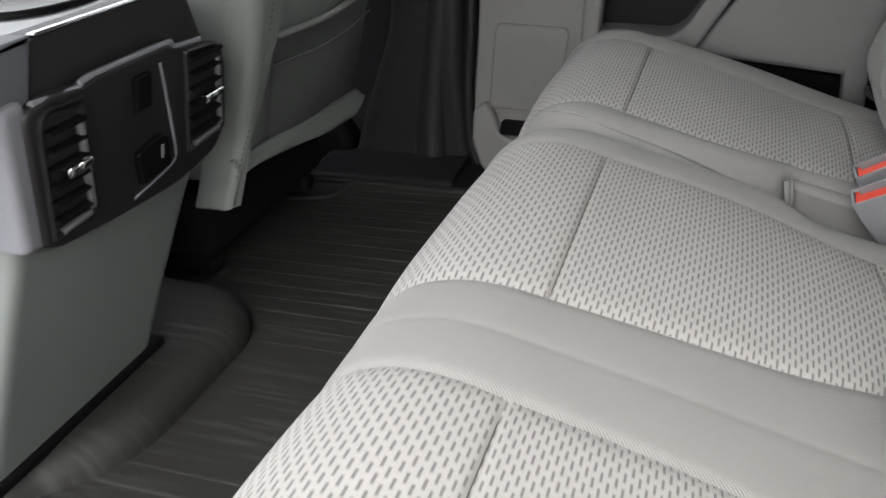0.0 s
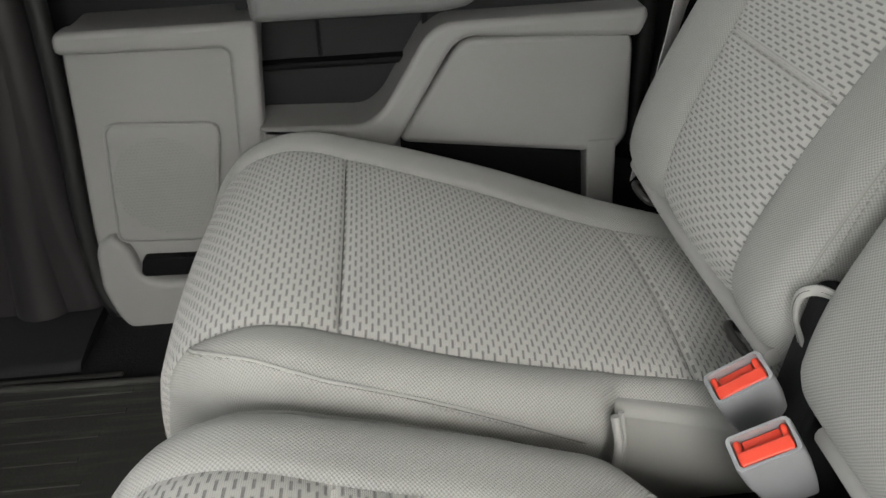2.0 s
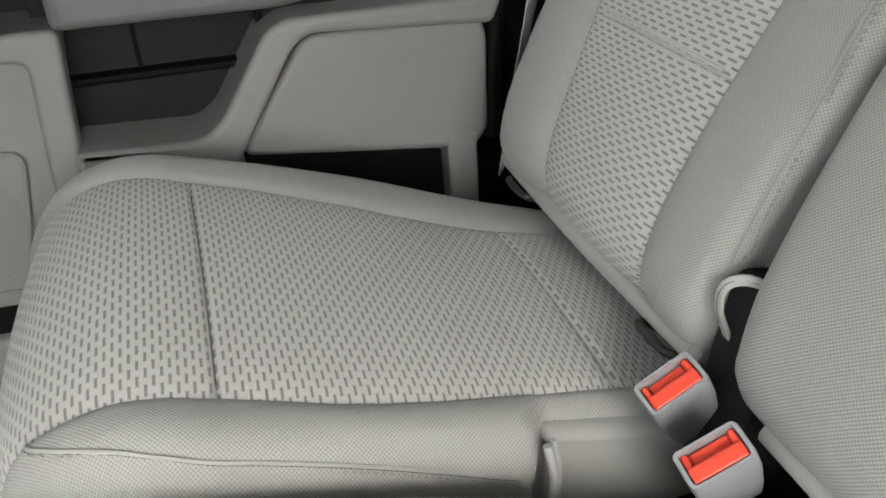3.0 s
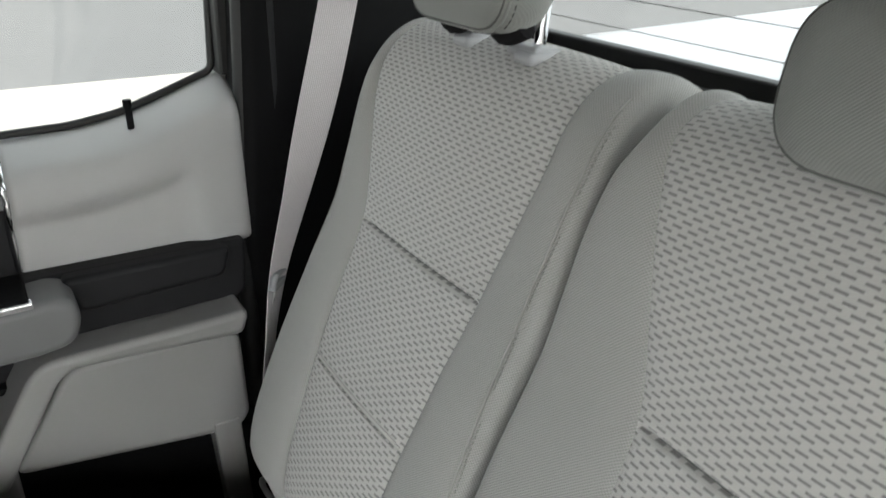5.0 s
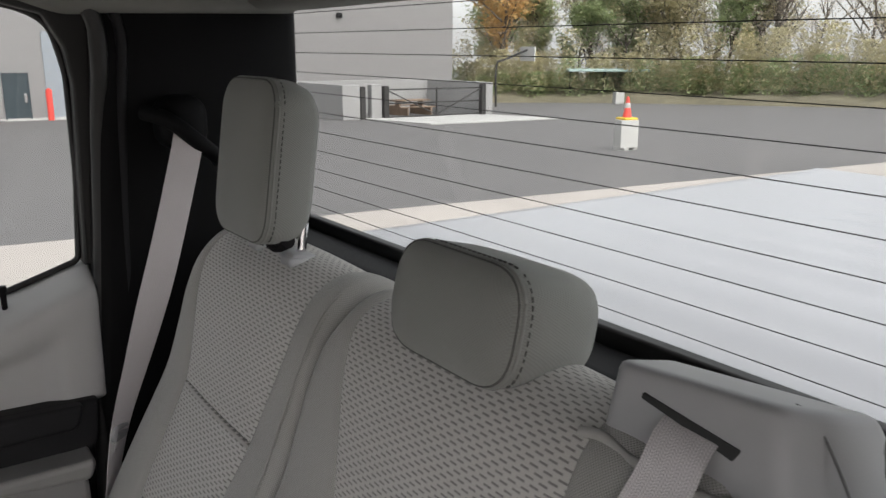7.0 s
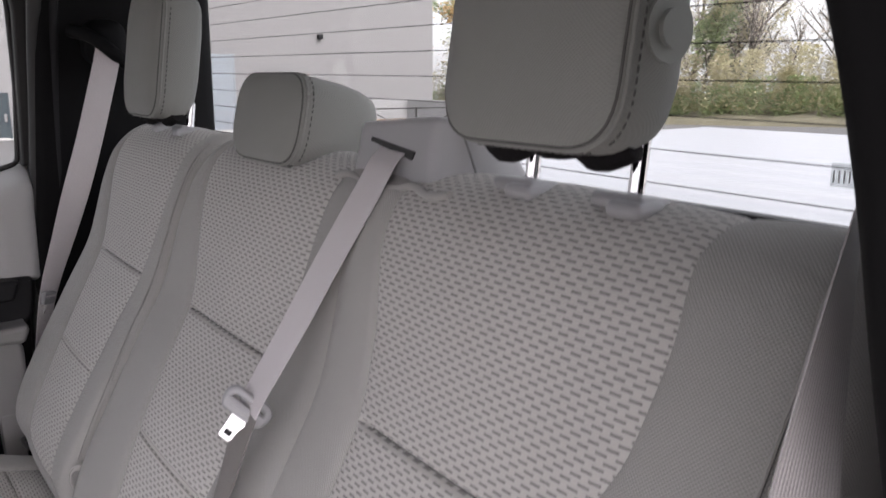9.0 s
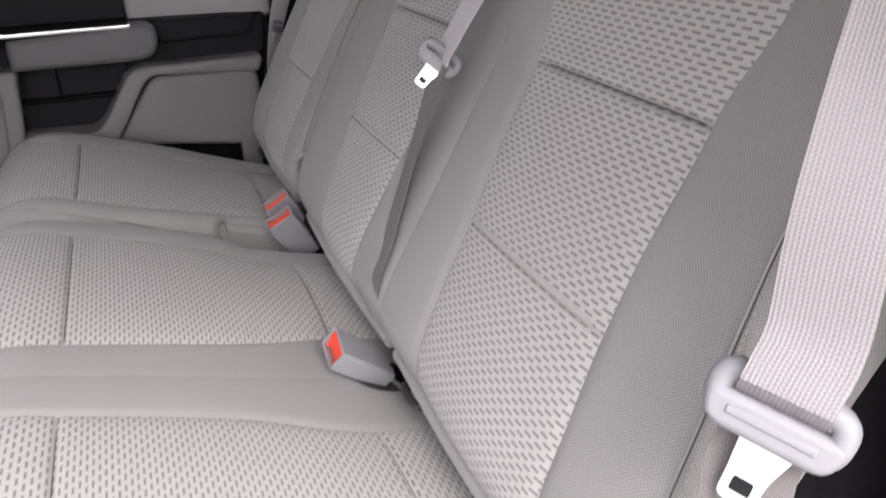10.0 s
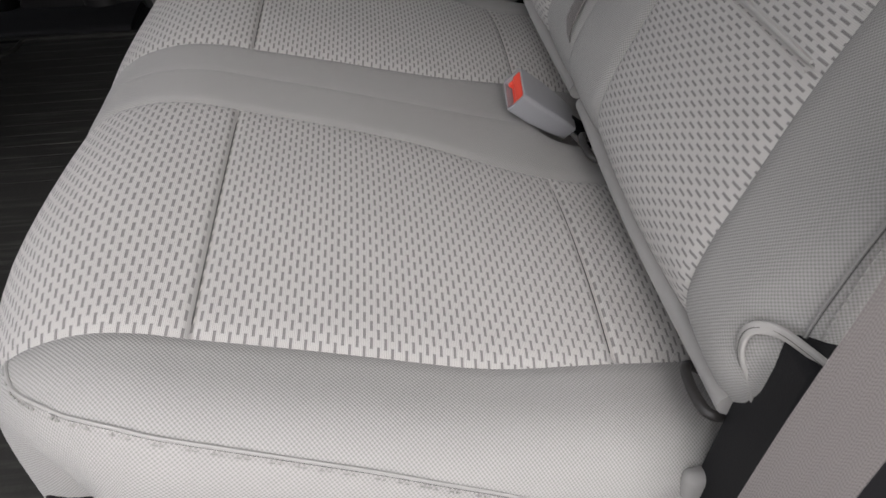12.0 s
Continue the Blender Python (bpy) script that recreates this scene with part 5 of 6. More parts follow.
head_restraint("headrest_driver", (0.700, 0.272, 1.083), (0.188, 0.212, 0.078), 8, "grey cloth outer headrest with a round side button", True, True)
head_restraint("headrest_middle", (0.708, 0.765, 0.977), (0.190, 0.108, 0.118), 12, "low grey cloth headrest resting on the backrest", False)

# ---- belt tower on the backrest ----
tower = thing("belt_guide_tower", (0.78, 0.47, 0.92), "moulded grey belt guide on top of the backrest", "belt guide")
LOW_FOOT = [(0.720, 0.594), (0.720, 0.432), (0.768, 0.384), (0.815, 0.372), (0.815, 0.602)]
TOP_FOOT = [(0.736, 0.592), (0.736, 0.452), (0.772, 0.430), (0.808, 0.424), (0.808, 0.596)]
FOOT_CORNERS = [0.016, 0.010, 0.016, 0.012, 0.014]


def tower_top(x, y):
    """Height of the guide's top, which falls to the back and towards the middle of the bench."""
    return 0.980 + 0.09 * (0.592 - y) - 0.25 * (x - 0.736)


tb = bmesh.new()
rings = []
for h, d in ((0.0, 0.0), (0.25, 0.0), (0.5, 0.0), (0.75, 0.0), (0.90, 0.0), (0.955, 0.0012), (0.985, 0.004), (1.0, 0.009)):
    foot = [(a[0] + (b[0] - a[0]) * h, a[1] + (b[1] - a[1]) * h ** 0.7) for a, b in zip(LOW_FOOT, TOP_FOOT)]
    rings.append([tb.verts.new((x, y, 0.908 + h * (tower_top(x, y) - 0.908))) for x, y in inset(arc_poly(foot, FOOT_CORNERS, 6), d)])
for a, b in zip(rings, rings[1:]):
    for k in range(len(a)):
        tb.faces.new((a[k], a[(k + 1) % len(a)], b[(k + 1) % len(a)], b[k]))
tb.faces.new(rings[-1])
bmesh.ops.recalc_face_normals(tb, faces=tb.faces)
part("housing", tb, GUIDE, tower)
jt = spline([(0.757, 0.455, tower_top(0.757, 0.455)), (0.758, 0.444, 0.984), (0.757, 0.433, 0.972), (0.756, 0.418, 0.950), (0.755, 0.404, 0.925)], 0.004)
part("joint_line", tube(bmesh.new(), jt, 0.0011, 6), TRIM_MID, tower, "thin joint between the halves")
sb = prism(arc_poly([(0.557, 0.9650), (0.557, 0.9610), (0.505, 0.9525), (0.476, 0.9470), (0.472, 0.9555)], 0.001), 0.7212, 0.75, 0.0, axis="x")
for v in sb.verts:
    v.co.x += 0.25 * (v.co.z - 0.93)
part("slot", sb, SEAL, tower, "black belt slot")
piping = [(0.712 + 0.004 * math.sin(k), 0.600 - 0.0175 * k, 0.922 + 0.0025 * math.sin(1.7 * k)) for k in range(13)]
part("cover_hem", tube(bmesh.new(), spline(piping, 0.006), 0.0045, 8), KNIT, tower, "soft cloth hem round the guide")


# ---- belts ----
def belt(name, base, pts, sides, label, lap=None, upper=BELT):
    root = thing(name, base, label, "seat belt", "rear seat belts")
    path = spline(pts, 0.012)
    n = len(path)
    join = n if lap is None else min(range(n), key=lambda i: (path[i] - lap).length)
    side = []
    for i in range(n):
        t = i / (n - 1) * (len(sides) - 1)
        k = min(int(t), len(sides) - 2)
        side.append(Vector(sides[k]).lerp(Vector(sides[k + 1]), t - k))
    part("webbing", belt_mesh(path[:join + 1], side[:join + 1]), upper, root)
    # the lap length's shade is put into its darker webbing colour
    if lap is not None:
        part("lap_webbing", belt_mesh(path[join:], side[join:]), LAP_BELT, root, "brown-grey lap webbing toned darker for shade")
    return root


def tongue(root, c, down, across, scale=1.0):
    """A latch plate: a grey plastic loop across the belt and a steel tongue below it."""
    down, across = Vector(down).normalized(), Vector(across).normalized()
    across = (across - down * across.dot(down)).normalized()
    out = down.cross(across)
    c = Vector(c)
    m = Matrix((across, down, out)).transposed().to_4x4() @ Matrix.Scale(scale, 4)
    m.translation = c
    bm = bmesh.new()
    ring = arc_poly([(-0.036, -0.016), (0.036, -0.016), (0.034, 0.012), (-0.034, 0.012)], 0.013, 6)
    path = [(a, b, 0) for a, b in ring]
    tube(bm, path + path[:2], 0.0075, 12, False)
    prism(arc_poly([(-0.042, -0.004), (0.042, -0.004), (0.036, 0.019), (-0.036, 0.019)], 0.012, 5), 0.0085, -0.006, 0.005, 4, bm, axis="z")
    rbox(bm, (-0.026, 0.003, 0.006), (0.026, 0.009, 0.0098), 0.0015, 2)
    bm.transform(m)
    part("latch_loop", bm, BUCKLE, root, "grey plastic latch loop")
    st = bmesh.new()
    outer = arc_poly([(-0.013, 0.014), (-0.0115, 0.040), (-0.0115, 0.058), (0.0115, 0.058), (0.0115, 0.040), (0.020, 0.014)], [0.001, 0.004, 0.006, 0.006, 0.01, 0.001], 4)
    inner = [(-0.006, 0.042), (-0.006, 0.051), (0.006, 0.051), (0.006, 0.042)]
    t = 0.0014
    prism(outer, -t, t, 0.0005, 1, st, axis="z")
    st.transform(m)
    part("steel_tongue", st, STEEL, root, "bright steel tongue")
    ho = bmesh.new()
    prism(arc_poly(inner, 0.0015, 2), -t - 0.0004, t + 0.0004, 0, 1, ho, axis="z")
    ho.transform(m)
    part("tongue_slot", ho, TRIM_DARK, root, "dark slot in the tongue")


bp_ = belt("seat_belt_passenger", (0.70, 1.48, 0.5), [(0.706, 1.492, 1.075), (0.690, 1.487, 1.02), (0.646, 1.478, 0.88), (0.594, 1.468, 0.735), (0.552, 1.462, 0.615), (0.525, 1.465, 0.47), (0.51, 1.475, 0.34)], [(0.80, -0.42, -0.35), (0.75, -0.35, -0.3), (0.75, 0.35, -0.2), (0.6, 0.8, -0.1), (0.6, 0.8, 0)], "grey belt hanging from the pillar beside the seat")
tongue(bp_, (0.552, 1.462, 0.612), (-0.30, 0, -1), (0.62, 0.80, 0), 0.62)
ringp = spline([(0.650, 1.540, 1.110), (0.680, 1.505, 1.098), (0.720, 1.485, 1.062), (0.755, 1.500, 1.035), (0.770, 1.545, 1.025)], 0.01)
part("shoulder_guide", tube(bmesh.new(), ringp, 0.013, 10), BLACK, bp_, "black plastic shoulder guide")
part("guide_mount", box((0.675, 1.520, 1.045), (0.755, 1.61, 1.135), 0.03, 4), BLACK, bp_)

eye_d, down_d, wide_d = Vector((0.540, -0.037, 0.626)), Vector((-0.387, 0, -0.922)), Vector((0.55, -0.80, -0.22))
wide_d = (wide_d - down_d * wide_d.dot(down_d)).normalized()
out_d = down_d.cross(wide_d)
eye_d = eye_d - wide_d * 0.006
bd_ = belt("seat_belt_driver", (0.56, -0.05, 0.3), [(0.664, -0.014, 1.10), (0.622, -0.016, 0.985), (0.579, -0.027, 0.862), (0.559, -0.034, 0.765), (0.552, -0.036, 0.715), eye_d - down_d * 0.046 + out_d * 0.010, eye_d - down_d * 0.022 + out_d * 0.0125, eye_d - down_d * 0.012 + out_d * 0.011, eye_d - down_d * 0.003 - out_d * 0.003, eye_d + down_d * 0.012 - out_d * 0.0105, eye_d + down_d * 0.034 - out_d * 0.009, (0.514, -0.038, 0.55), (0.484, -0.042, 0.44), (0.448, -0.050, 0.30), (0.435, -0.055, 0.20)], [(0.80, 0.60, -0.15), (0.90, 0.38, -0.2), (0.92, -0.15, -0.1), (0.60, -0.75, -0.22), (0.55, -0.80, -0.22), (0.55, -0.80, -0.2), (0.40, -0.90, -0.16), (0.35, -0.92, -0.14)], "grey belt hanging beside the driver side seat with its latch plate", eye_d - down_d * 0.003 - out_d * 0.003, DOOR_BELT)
tongue(bd_, eye_d, down_d, wide_d, 0.92)
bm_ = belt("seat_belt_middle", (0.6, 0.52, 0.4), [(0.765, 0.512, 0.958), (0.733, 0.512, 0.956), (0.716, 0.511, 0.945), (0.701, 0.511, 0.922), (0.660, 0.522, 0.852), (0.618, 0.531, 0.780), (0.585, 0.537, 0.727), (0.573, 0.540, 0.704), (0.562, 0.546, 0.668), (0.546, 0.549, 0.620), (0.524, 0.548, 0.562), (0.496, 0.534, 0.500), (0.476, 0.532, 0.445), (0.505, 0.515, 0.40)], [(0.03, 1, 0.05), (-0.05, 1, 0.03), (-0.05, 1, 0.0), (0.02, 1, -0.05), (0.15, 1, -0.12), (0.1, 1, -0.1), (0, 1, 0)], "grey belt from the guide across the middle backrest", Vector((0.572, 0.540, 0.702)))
tongue(bm_, (0.571, 0.540, 0.706), (-0.66, 0.08, -0.75), (0.60, -0.40, -0.50), 0.62)


# ---- buckles ----
def buckle(name, top, axis, across, length, label, group="rear belt buckles"):
    """A slim plastic housing with a red button in its open end; top: the middle of that end."""
    axis, across, top = Vector(axis).normalized(), Vector(across).normalized(), Vector(top)
    across = (across - axis * across.dot(axis)).normalized()
    m = Matrix((across, axis.cross(across), axis)).transposed().to_4x4()
    m.translation = top
    root = thing(name, top - axis * length, label, "belt buckle", group)
    w, d = 0.0235, 0.0135
    hb = bmesh.new()
    rings = []
    for z, kw, kd in ((0.0, 1.0, 1.0), (-0.004, 1.03, 1.05), (-0.03, 1.03, 1.05), (-0.7 * length, 0.92, 0.95), (-length, 0.78, 0.75)):
        rings.append([hb.verts.new((a * kw, b * kd, z)) for a, b in arc_poly([(-w, -d), (w, -d), (w, d), (-w, d)], 0.005, 4)])
    inner = []
    for z, k in ((0.0, 0.88), (-0.016, 0.85)):
        inner.append([hb.verts.new((a * k, b * k * 0.97, z)) for a, b in arc_poly([(-w, -d), (w, -d), (w, d), (-w, d)], 0.004, 4)])
    chain = rings[::-1] + inner
    for a, b in zip(chain, chain[1:]):
        for i in range(len(a)):
            hb.faces.new((a[i], a[(i + 1) % len(a)], b[(i + 1) % len(a)], b[i]))
    hb.faces.new(inner[-1])
    bmesh.ops.recalc_face_normals(hb, faces=hb.faces)
    hb.transform(m)
    part("housing", hb, BUCKLE, root)
    rb = bmesh.new()
    rbox(rb, (-w * 0.84, -d * 0.80, -0.016), (w * 0.84, d * 0.05, -0.0004), 0.002, 2)
    rbox(rb, (-w * 0.84, -d * 0.80, -0.016), (-w * 0.62, d * 0.78, -0.003), 0.0015, 1)
    rbox(rb, (w * 0.62, -d * 0.80, -0.016), (w * 0.84, d * 0.78, -0.003), 0.0015, 1)
    rb.transform(m)
    part("release_button", rb, RED, root, "red release button")
    sl = bmesh.new()
    rbox(sl, (-w * 0.60, d * 0.10, -0.016), (w * 0.60, d * 0.76, -0.008), 0.001, 1)
    sl.transform(m)
    part("latch_slot", sl, RED, root, "red slot for the tongue")
    stalk = tube(bmesh.new(), spline([top - axis * (length - 0.01), top - axis * (length + 0.03), top - axis * (length + 0.06) + Vector((0.02, 0, -0.02))], 0.01), 0.011, 10)
    part("stalk", stalk, BLACK, root)
    if abs(axis.x) > 0.7:
        strap = bmesh.new()
        for k in (-1, 1):
            tube(strap, [top - axis * (length - 0.004) + across * 0.010 * k, top - axis * (length + 0.016) + across * 0.014 * k + Vector((0, 0, -0.003)), top - axis * (length + 0.032) + across * 0.011 * k + Vector((0, 0, -0.014))], 0.0028, 8)
        part("strap", strap, STEEL, root, "pale wire strap at the base")
    return root


buckle("belt_buckle", (0.437, 0.980, 0.410), (-0.48, -0.24, 0.80), (0.88, 0.0, 0.45), 0.085, "grey belt buckle with a red button beside the seat gap")
buckle("belt_buckle", (0.430, 0.916, 0.404), (-0.48, -0.26, 0.80), (0.86, -0.10, 0.50), 0.095, "grey belt buckle standing in the seat gap")
buckle("belt_buckle", (0.414, 0.497, 0.402), (-0.74, -0.12, 0.62), (0.10, 1.0, 0.22), 0.084, "grey belt buckle lying on the bench cushion")

# ---- outside: yard, building, enclosure, trees ----
UP = Vector((0.0094, 0.0324, 0.9994))


def ground_z(x, y):
    return -0.62 - (UP.x * (x - 0.3) + UP.y * (y - 0.7)) / UP.z


def sheet(x0, x1, y0, y1, lift, nx=2, ny=2, thick=0.0):
    bm = bmesh.new()
    vs = [[bm.verts.new((x0 + (x1 - x0) * i / nx, y0 + (y1 - y0) * j / ny, ground_z(x0 + (x1 - x0) * i / nx, y0 + (y1 - y0) * j / ny) + lift)) for j in range(ny + 1)] for i in range(nx + 1)]
    for i in range(nx):
        for j in range(ny):
            bm.faces.new((vs[i][j], vs[i + 1][j], vs[i + 1][j + 1], vs[i][j + 1]))
    if thick:
        ext = bmesh.ops.extrude_face_region(bm, geom=bm.faces[:])
        for g in ext["geom"]:
            if isinstance(g, bmesh.types.BMVert):
                g.co.z -= thick
    bmesh.ops.recalc_face_normals(bm, faces=bm.faces)
    return bm


ground = part("ground", sheet(-400, 500, -400, 500, 0.0, 30, 30), ASPHALT)
tagged(ground, "wide weathered grey asphalt yard", "ground", kind="structure")
pv = sheet(-14, 30, -12, 10.0, 0.03, 6, 4, 0.2)
for v in pv.verts:
    if v.co.y > 9:
        v.co.y = 10.25 - 0.085 * v.co.x
        v.co.z = ground_z(v.co.x, v.co.y) + (0.03 if v.co.z > ground_z(v.co.x, v.co.y) - 0.2 else -0.17)
apron = part("pavement", pv, CONCRETE)
tagged(apron, "pale concrete apron round the truck", "pavement", kind="structure")

# truck bed with its white cover
bed = thing("truck_bed", (1.8, MID, -0.1), "white truck bed closed by a pale roll-up vinyl cover", "truck bed")
cv = bmesh.new()
rows = []
for i in range(113):
    x = 1.01 + 1.67 * i / 112
    z, wave = 0.857, 0.0016 * math.sin(6.2832 * x / 0.115) + 0.0006 * math.sin(6.2832 * x / 0.41 + 1)
    rows.append([cv.verts.new((x, y, z - d + k * wave)) for y, d, k in ((-0.130, 0.03, 0), (-0.128, 0.008, 0), (-0.116, 0.001, 0.1), (-0.05, 0, 0.3), (0.15, -0.001, 1), (0.45, -0.002, 1), (MID, -0.003, 0.9), (1.1, -0.002, 0.5), (1.40, -0.001, 0.15), (1.555, 0, 0.05), (1.581, 0.001, 0), (1.593, 0.008, 0), (1.595, 0.03, 0))])
for a, b in zip(rows, rows[1:]):
    for k in range(12):
        cv.faces.new((a[k], b[k], b[k + 1], a[k + 1]))
bmesh.ops.recalc_face_normals(cv, faces=cv.faces)
part("cover_sheet", cv, COVER, bed, "pale vinyl cover rippled over its slats", sharp=0)
for x in (1.0, 2.665):
    part("end_bar", box((x, -0.13, 0.835), (x + 0.03, 1.595, 0.8575), 0.008, 3), COVER, bed)
for y0, y1 in ((-0.19, -0.125), (1.59, 1.655)):
    part("bed_rail", box((1.00, y0, 0.25), (2.72, y1, 0.815), 0.012, 3), BODY, bed)
part("tailgate", box((2.655, -0.19, 0.25), (2.72, 1.655, 0.815), 0.012, 3), BODY, bed)
# warehouse
WY = 44.0
build = thing("warehouse", (0, WY, ground_z(0, WY)), "long grey metal-clad warehouse with roller doors", "building")
part("wall", box((-60, WY, -4), (31.45, WY + 30, 11.0), 0.02), SIDING, build)
for i in range(11):
    part("cladding_joint", box((-60, WY - 0.015, 0.35 + 1.05 * i), (31.45, WY + 0.01, 0.37 + 1.05 * i), 0), SIDING, build)
part("base_course", box((-60, WY - 0.06, -4), (31.47, WY, ground_z(6, WY) + 0.10), 0.01), WHITE_CONCRETE, build, "pale concrete base")


def entry(x0, x1, h, material, name, label):
    z = ground_z((x0 + x1) / 2, WY)
    d = part(name, box((x0, WY - 0.05, z + 0.05), (x1, WY + 0.1, z + h), 0.01), material, build, label)
    f = bmesh.new()
    rbox(f, (x0 - 0.09, WY - 0.07, z), (x0, WY, z + h + 0.09), 0.01)
    rbox(f, (x1, WY - 0.07, z), (x1 + 0.09, WY, z + h + 0.09), 0.01)
    rbox(f, (x0 - 0.09, WY - 0.07, z + h), (x1 + 0.09, WY, z + h + 0.09), 0.01)
    part("frame", f, material, d)
    return d, z


d, z = entry(5.48, 6.46, 2.15, DOOR_PAINT, "entrance_door", "dark slate steel door")
part("handle", box((6.28, WY - 0.12, z + 0.85), (6.40, WY - 0.04, z + 1.25), 0.01), CHROME, d)
d, z = entry(7.36, 11.0, 4.1, SHUTTER, "roller_door", "grey sectional roller door")
for k in range(7):
    part("section_joint", box((7.36, WY - 0.058, z + 0.55 + 0.55 * k), (11.0, WY - 0.03, z + 0.57 + 0.55 * k), 0), SIDING, d)
for x in (8.1, 10.2):
    part("pane", box((x, WY - 0.07, z + 1.35), (x + 0.55, WY - 0.03, z + 1.65), 0.01), DOOR_PAINT, d, "small dark door light")
d, z = entry(15.75, 17.85, 4.25, SHUTTER, "roller_door", "grey sectional roller door")
for k in range(7):
    part("section_joint", box((15.75, WY - 0.058, z + 0.55 + 0.55 * k), (17.85, WY - 0.03, z + 0.57 + 0.55 * k), 0), SIDING, d)
d, z = entry(18.55, 19.78, 2.2, DOOR_PAINT, "entrance_door", "dark slate steel door")
for x in (4.4, 16.1, 23.1):
    part("wall_lamp", box((x, WY - 0.28, 3.1), (x + 0.3, WY, 3.38), 0.03), TRIM_DARK, build, "dark wall lamp")
kerb = part("door_step", box((5.3, WY - 0.7, ground_z(8, WY) - 0.2), (11.4, WY - 0.06, ground_z(8, WY) + 0.07), 0.02), WHITE_CONCRETE, build, "white painted step")

bol = thing("bollard", (7.2, 42.9, ground_z(7.2, 42.9)), "orange-red painted steel bollard before the warehouse", "bollard", "warehouse bollards")
z = ground_z(7.2, 42.9)
part("post", tube(bmesh.new(), [(7.2, 42.9, z - 0.1), (7.2, 42.9, z + 1.35), (7.2, 42.9, z + 1.42)], 0.14, 18), ORANGE, bol)
part("cap", tube(bmesh.new(), [(7.2, 42.9, z + 1.40), (7.2, 42.9, z + 1.46), (7.2, 42.9, z + 1.50)], 0.135, 18, True, 0.05), ORANGE, bol)
for x, y in ((11.2, 42.9), (3.7, 41.5), (18.05, 43.0)):
    copy_thing(bol, Matrix.Translation((x, y, ground_z(x, y))))
ac = thing("condenser_unit", (3.7, 43.2, ground_z(3.7, 43.2)), "white outdoor condenser unit against the warehouse wall", "condenser")
z = ground_z(3.7, 43.2)
part("cabinet", box((3.1, 42.7, z), (4.3, 43.4, z + 1.15), 0.04, 3), WHITE_CONCRETE, ac)
part("fan_grille", tube(bmesh.new(), [(3.6, 42.72, z + 0.6), (3.6, 42.68, z + 0.6)], 0.38, 24), TRIM_MID, ac)

# walled enclosure with a steel gate
enc = thing("bin_enclosure", (23.5, 34, ground_z(23.5, 34)), "low pale concrete enclosure with a black steel gate", "enclosure")
g0 = ground_z(23, 33.5)
for x0, x1, y0, y1 in ((17.6, 17.9, 33.3, 38.5), (17.6, 18.5, 33.0, 33.4), (19.1, 19.65, 33.0, 33.4), (25.4, 26.0, 32.8, 33.3), (25.7, 26.0, 33.0, 38.5), (17.6, 26.0, 38.3, 38.6)):
    part("wall_panel", box((x0, y0, g0 - 0.5), (x1, y1, g0 + 1.62), 0.03), GREY_BLOCK, enc)
gate = bmesh.new()
for k in (0.12, 0.75, 1.38):
    tube(gate, [(19.8, 32.95, g0 + k), (25.3, 32.75, g0 + k)], 0.035, 8)
tube(gate, [(22.6, 32.85, g0 + 0.1), (22.6, 32.85, g0 + 1.45)], 0.045, 8)
tube(gate, [(22.6, 32.85, g0 + 0.15), (25.2, 32.75, g0 + 1.35)], 0.03, 8)
tube(gate, [(22.6, 32.85, g0 + 0.15), (19.9, 32.95, g0 + 1.35)], 0.03, 8)
part("gate", gate, IRON, enc, "black steel double gate")
for x, y in ((18.65, 33.1), (19.8, 32.95), (25.3, 32.75)):
    part("gate_post", box((x - 0.13, y - 0.13, g0 - 0.3), (x + 0.13, y + 0.13, g0 + 1.55), 0.02), IRON, enc)
slab = part("slab", sheet(18.6, 25.6, 27.4, 33.4, 0.05, 2, 2, 0.2), WHITE_CONCRETE, enc, "white concrete slab")
tbl = thing("picnic_table", (23, 36, ground_z(23, 36)), "weathered wooden picnic table inside the enclosure", "table")
zz = ground_z(23, 36)
WOOD = surface("weathered_wood", (0.24, 0.17, 0.12), 0.8, grain=20, wear=4, amount=0.25)
part("tabletop", box((21.9, 35.6, zz + 0.72), (24.1, 36.4, zz + 0.78), 0.01), WOOD, tbl)
for y in (35.0, 36.8):
    part("bench", box((21.9, y, zz + 0.42), (24.1, y + 0.28, zz + 0.47), 0.01), WOOD, tbl)
for x in (22.3, 23.7):
    part("leg", box((x, 35.0, zz), (x + 0.1, 37.0, zz + 0.45), 0.01), WOOD, tbl)
    part("leg", box((x, 35.8, zz + 0.4), (x + 0.1, 36.2, zz + 0.75), 0.01), WOOD, tbl)

# concrete blocks, cone, shelter, hoop
def block(x, y, s, h):
    z = ground_z(x, y)
    root = thing("concrete_block", (x, y, z), "white concrete barrier block on the asphalt", "block", "barrier blocks")
    bm = bmesh.new()
    rbox(bm, (x - s / 2, y - s / 2, z + 0.06), (x + s / 2, y + s / 2, z + h), 0.02, 2, Matrix.Rotation(radians(-25), 3, "Z"))
    part("body", bm, WHITE_CONCRETE, root)
    for k in (-1, 1):
        fb = bmesh.new()
        rbox(fb, (x + k * s * 0.3 - 0.1, y - s * 0.4, z - 0.02), (x + k * s * 0.3 + 0.08, y + s * 0.4, z + 0.08), 0.01)
        part("foot", fb, WHITE_CONCRETE, root)
    return z + h


top = block(15.95, 14.55, 0.47, 0.76)
block(42.4, 39.7, 0.62, 0.85)
cone = thing("traffic_cone", (15.95, 14.55, top), "orange traffic cone with a yellow base on the block", "cone")
part("base", box((15.75, 14.35, top), (16.15, 14.75, top + 0.06), 0.02, 2, Matrix.Rotation(radians(-10), 3, "Z")), YELLOW, cone, "yellow cone base")
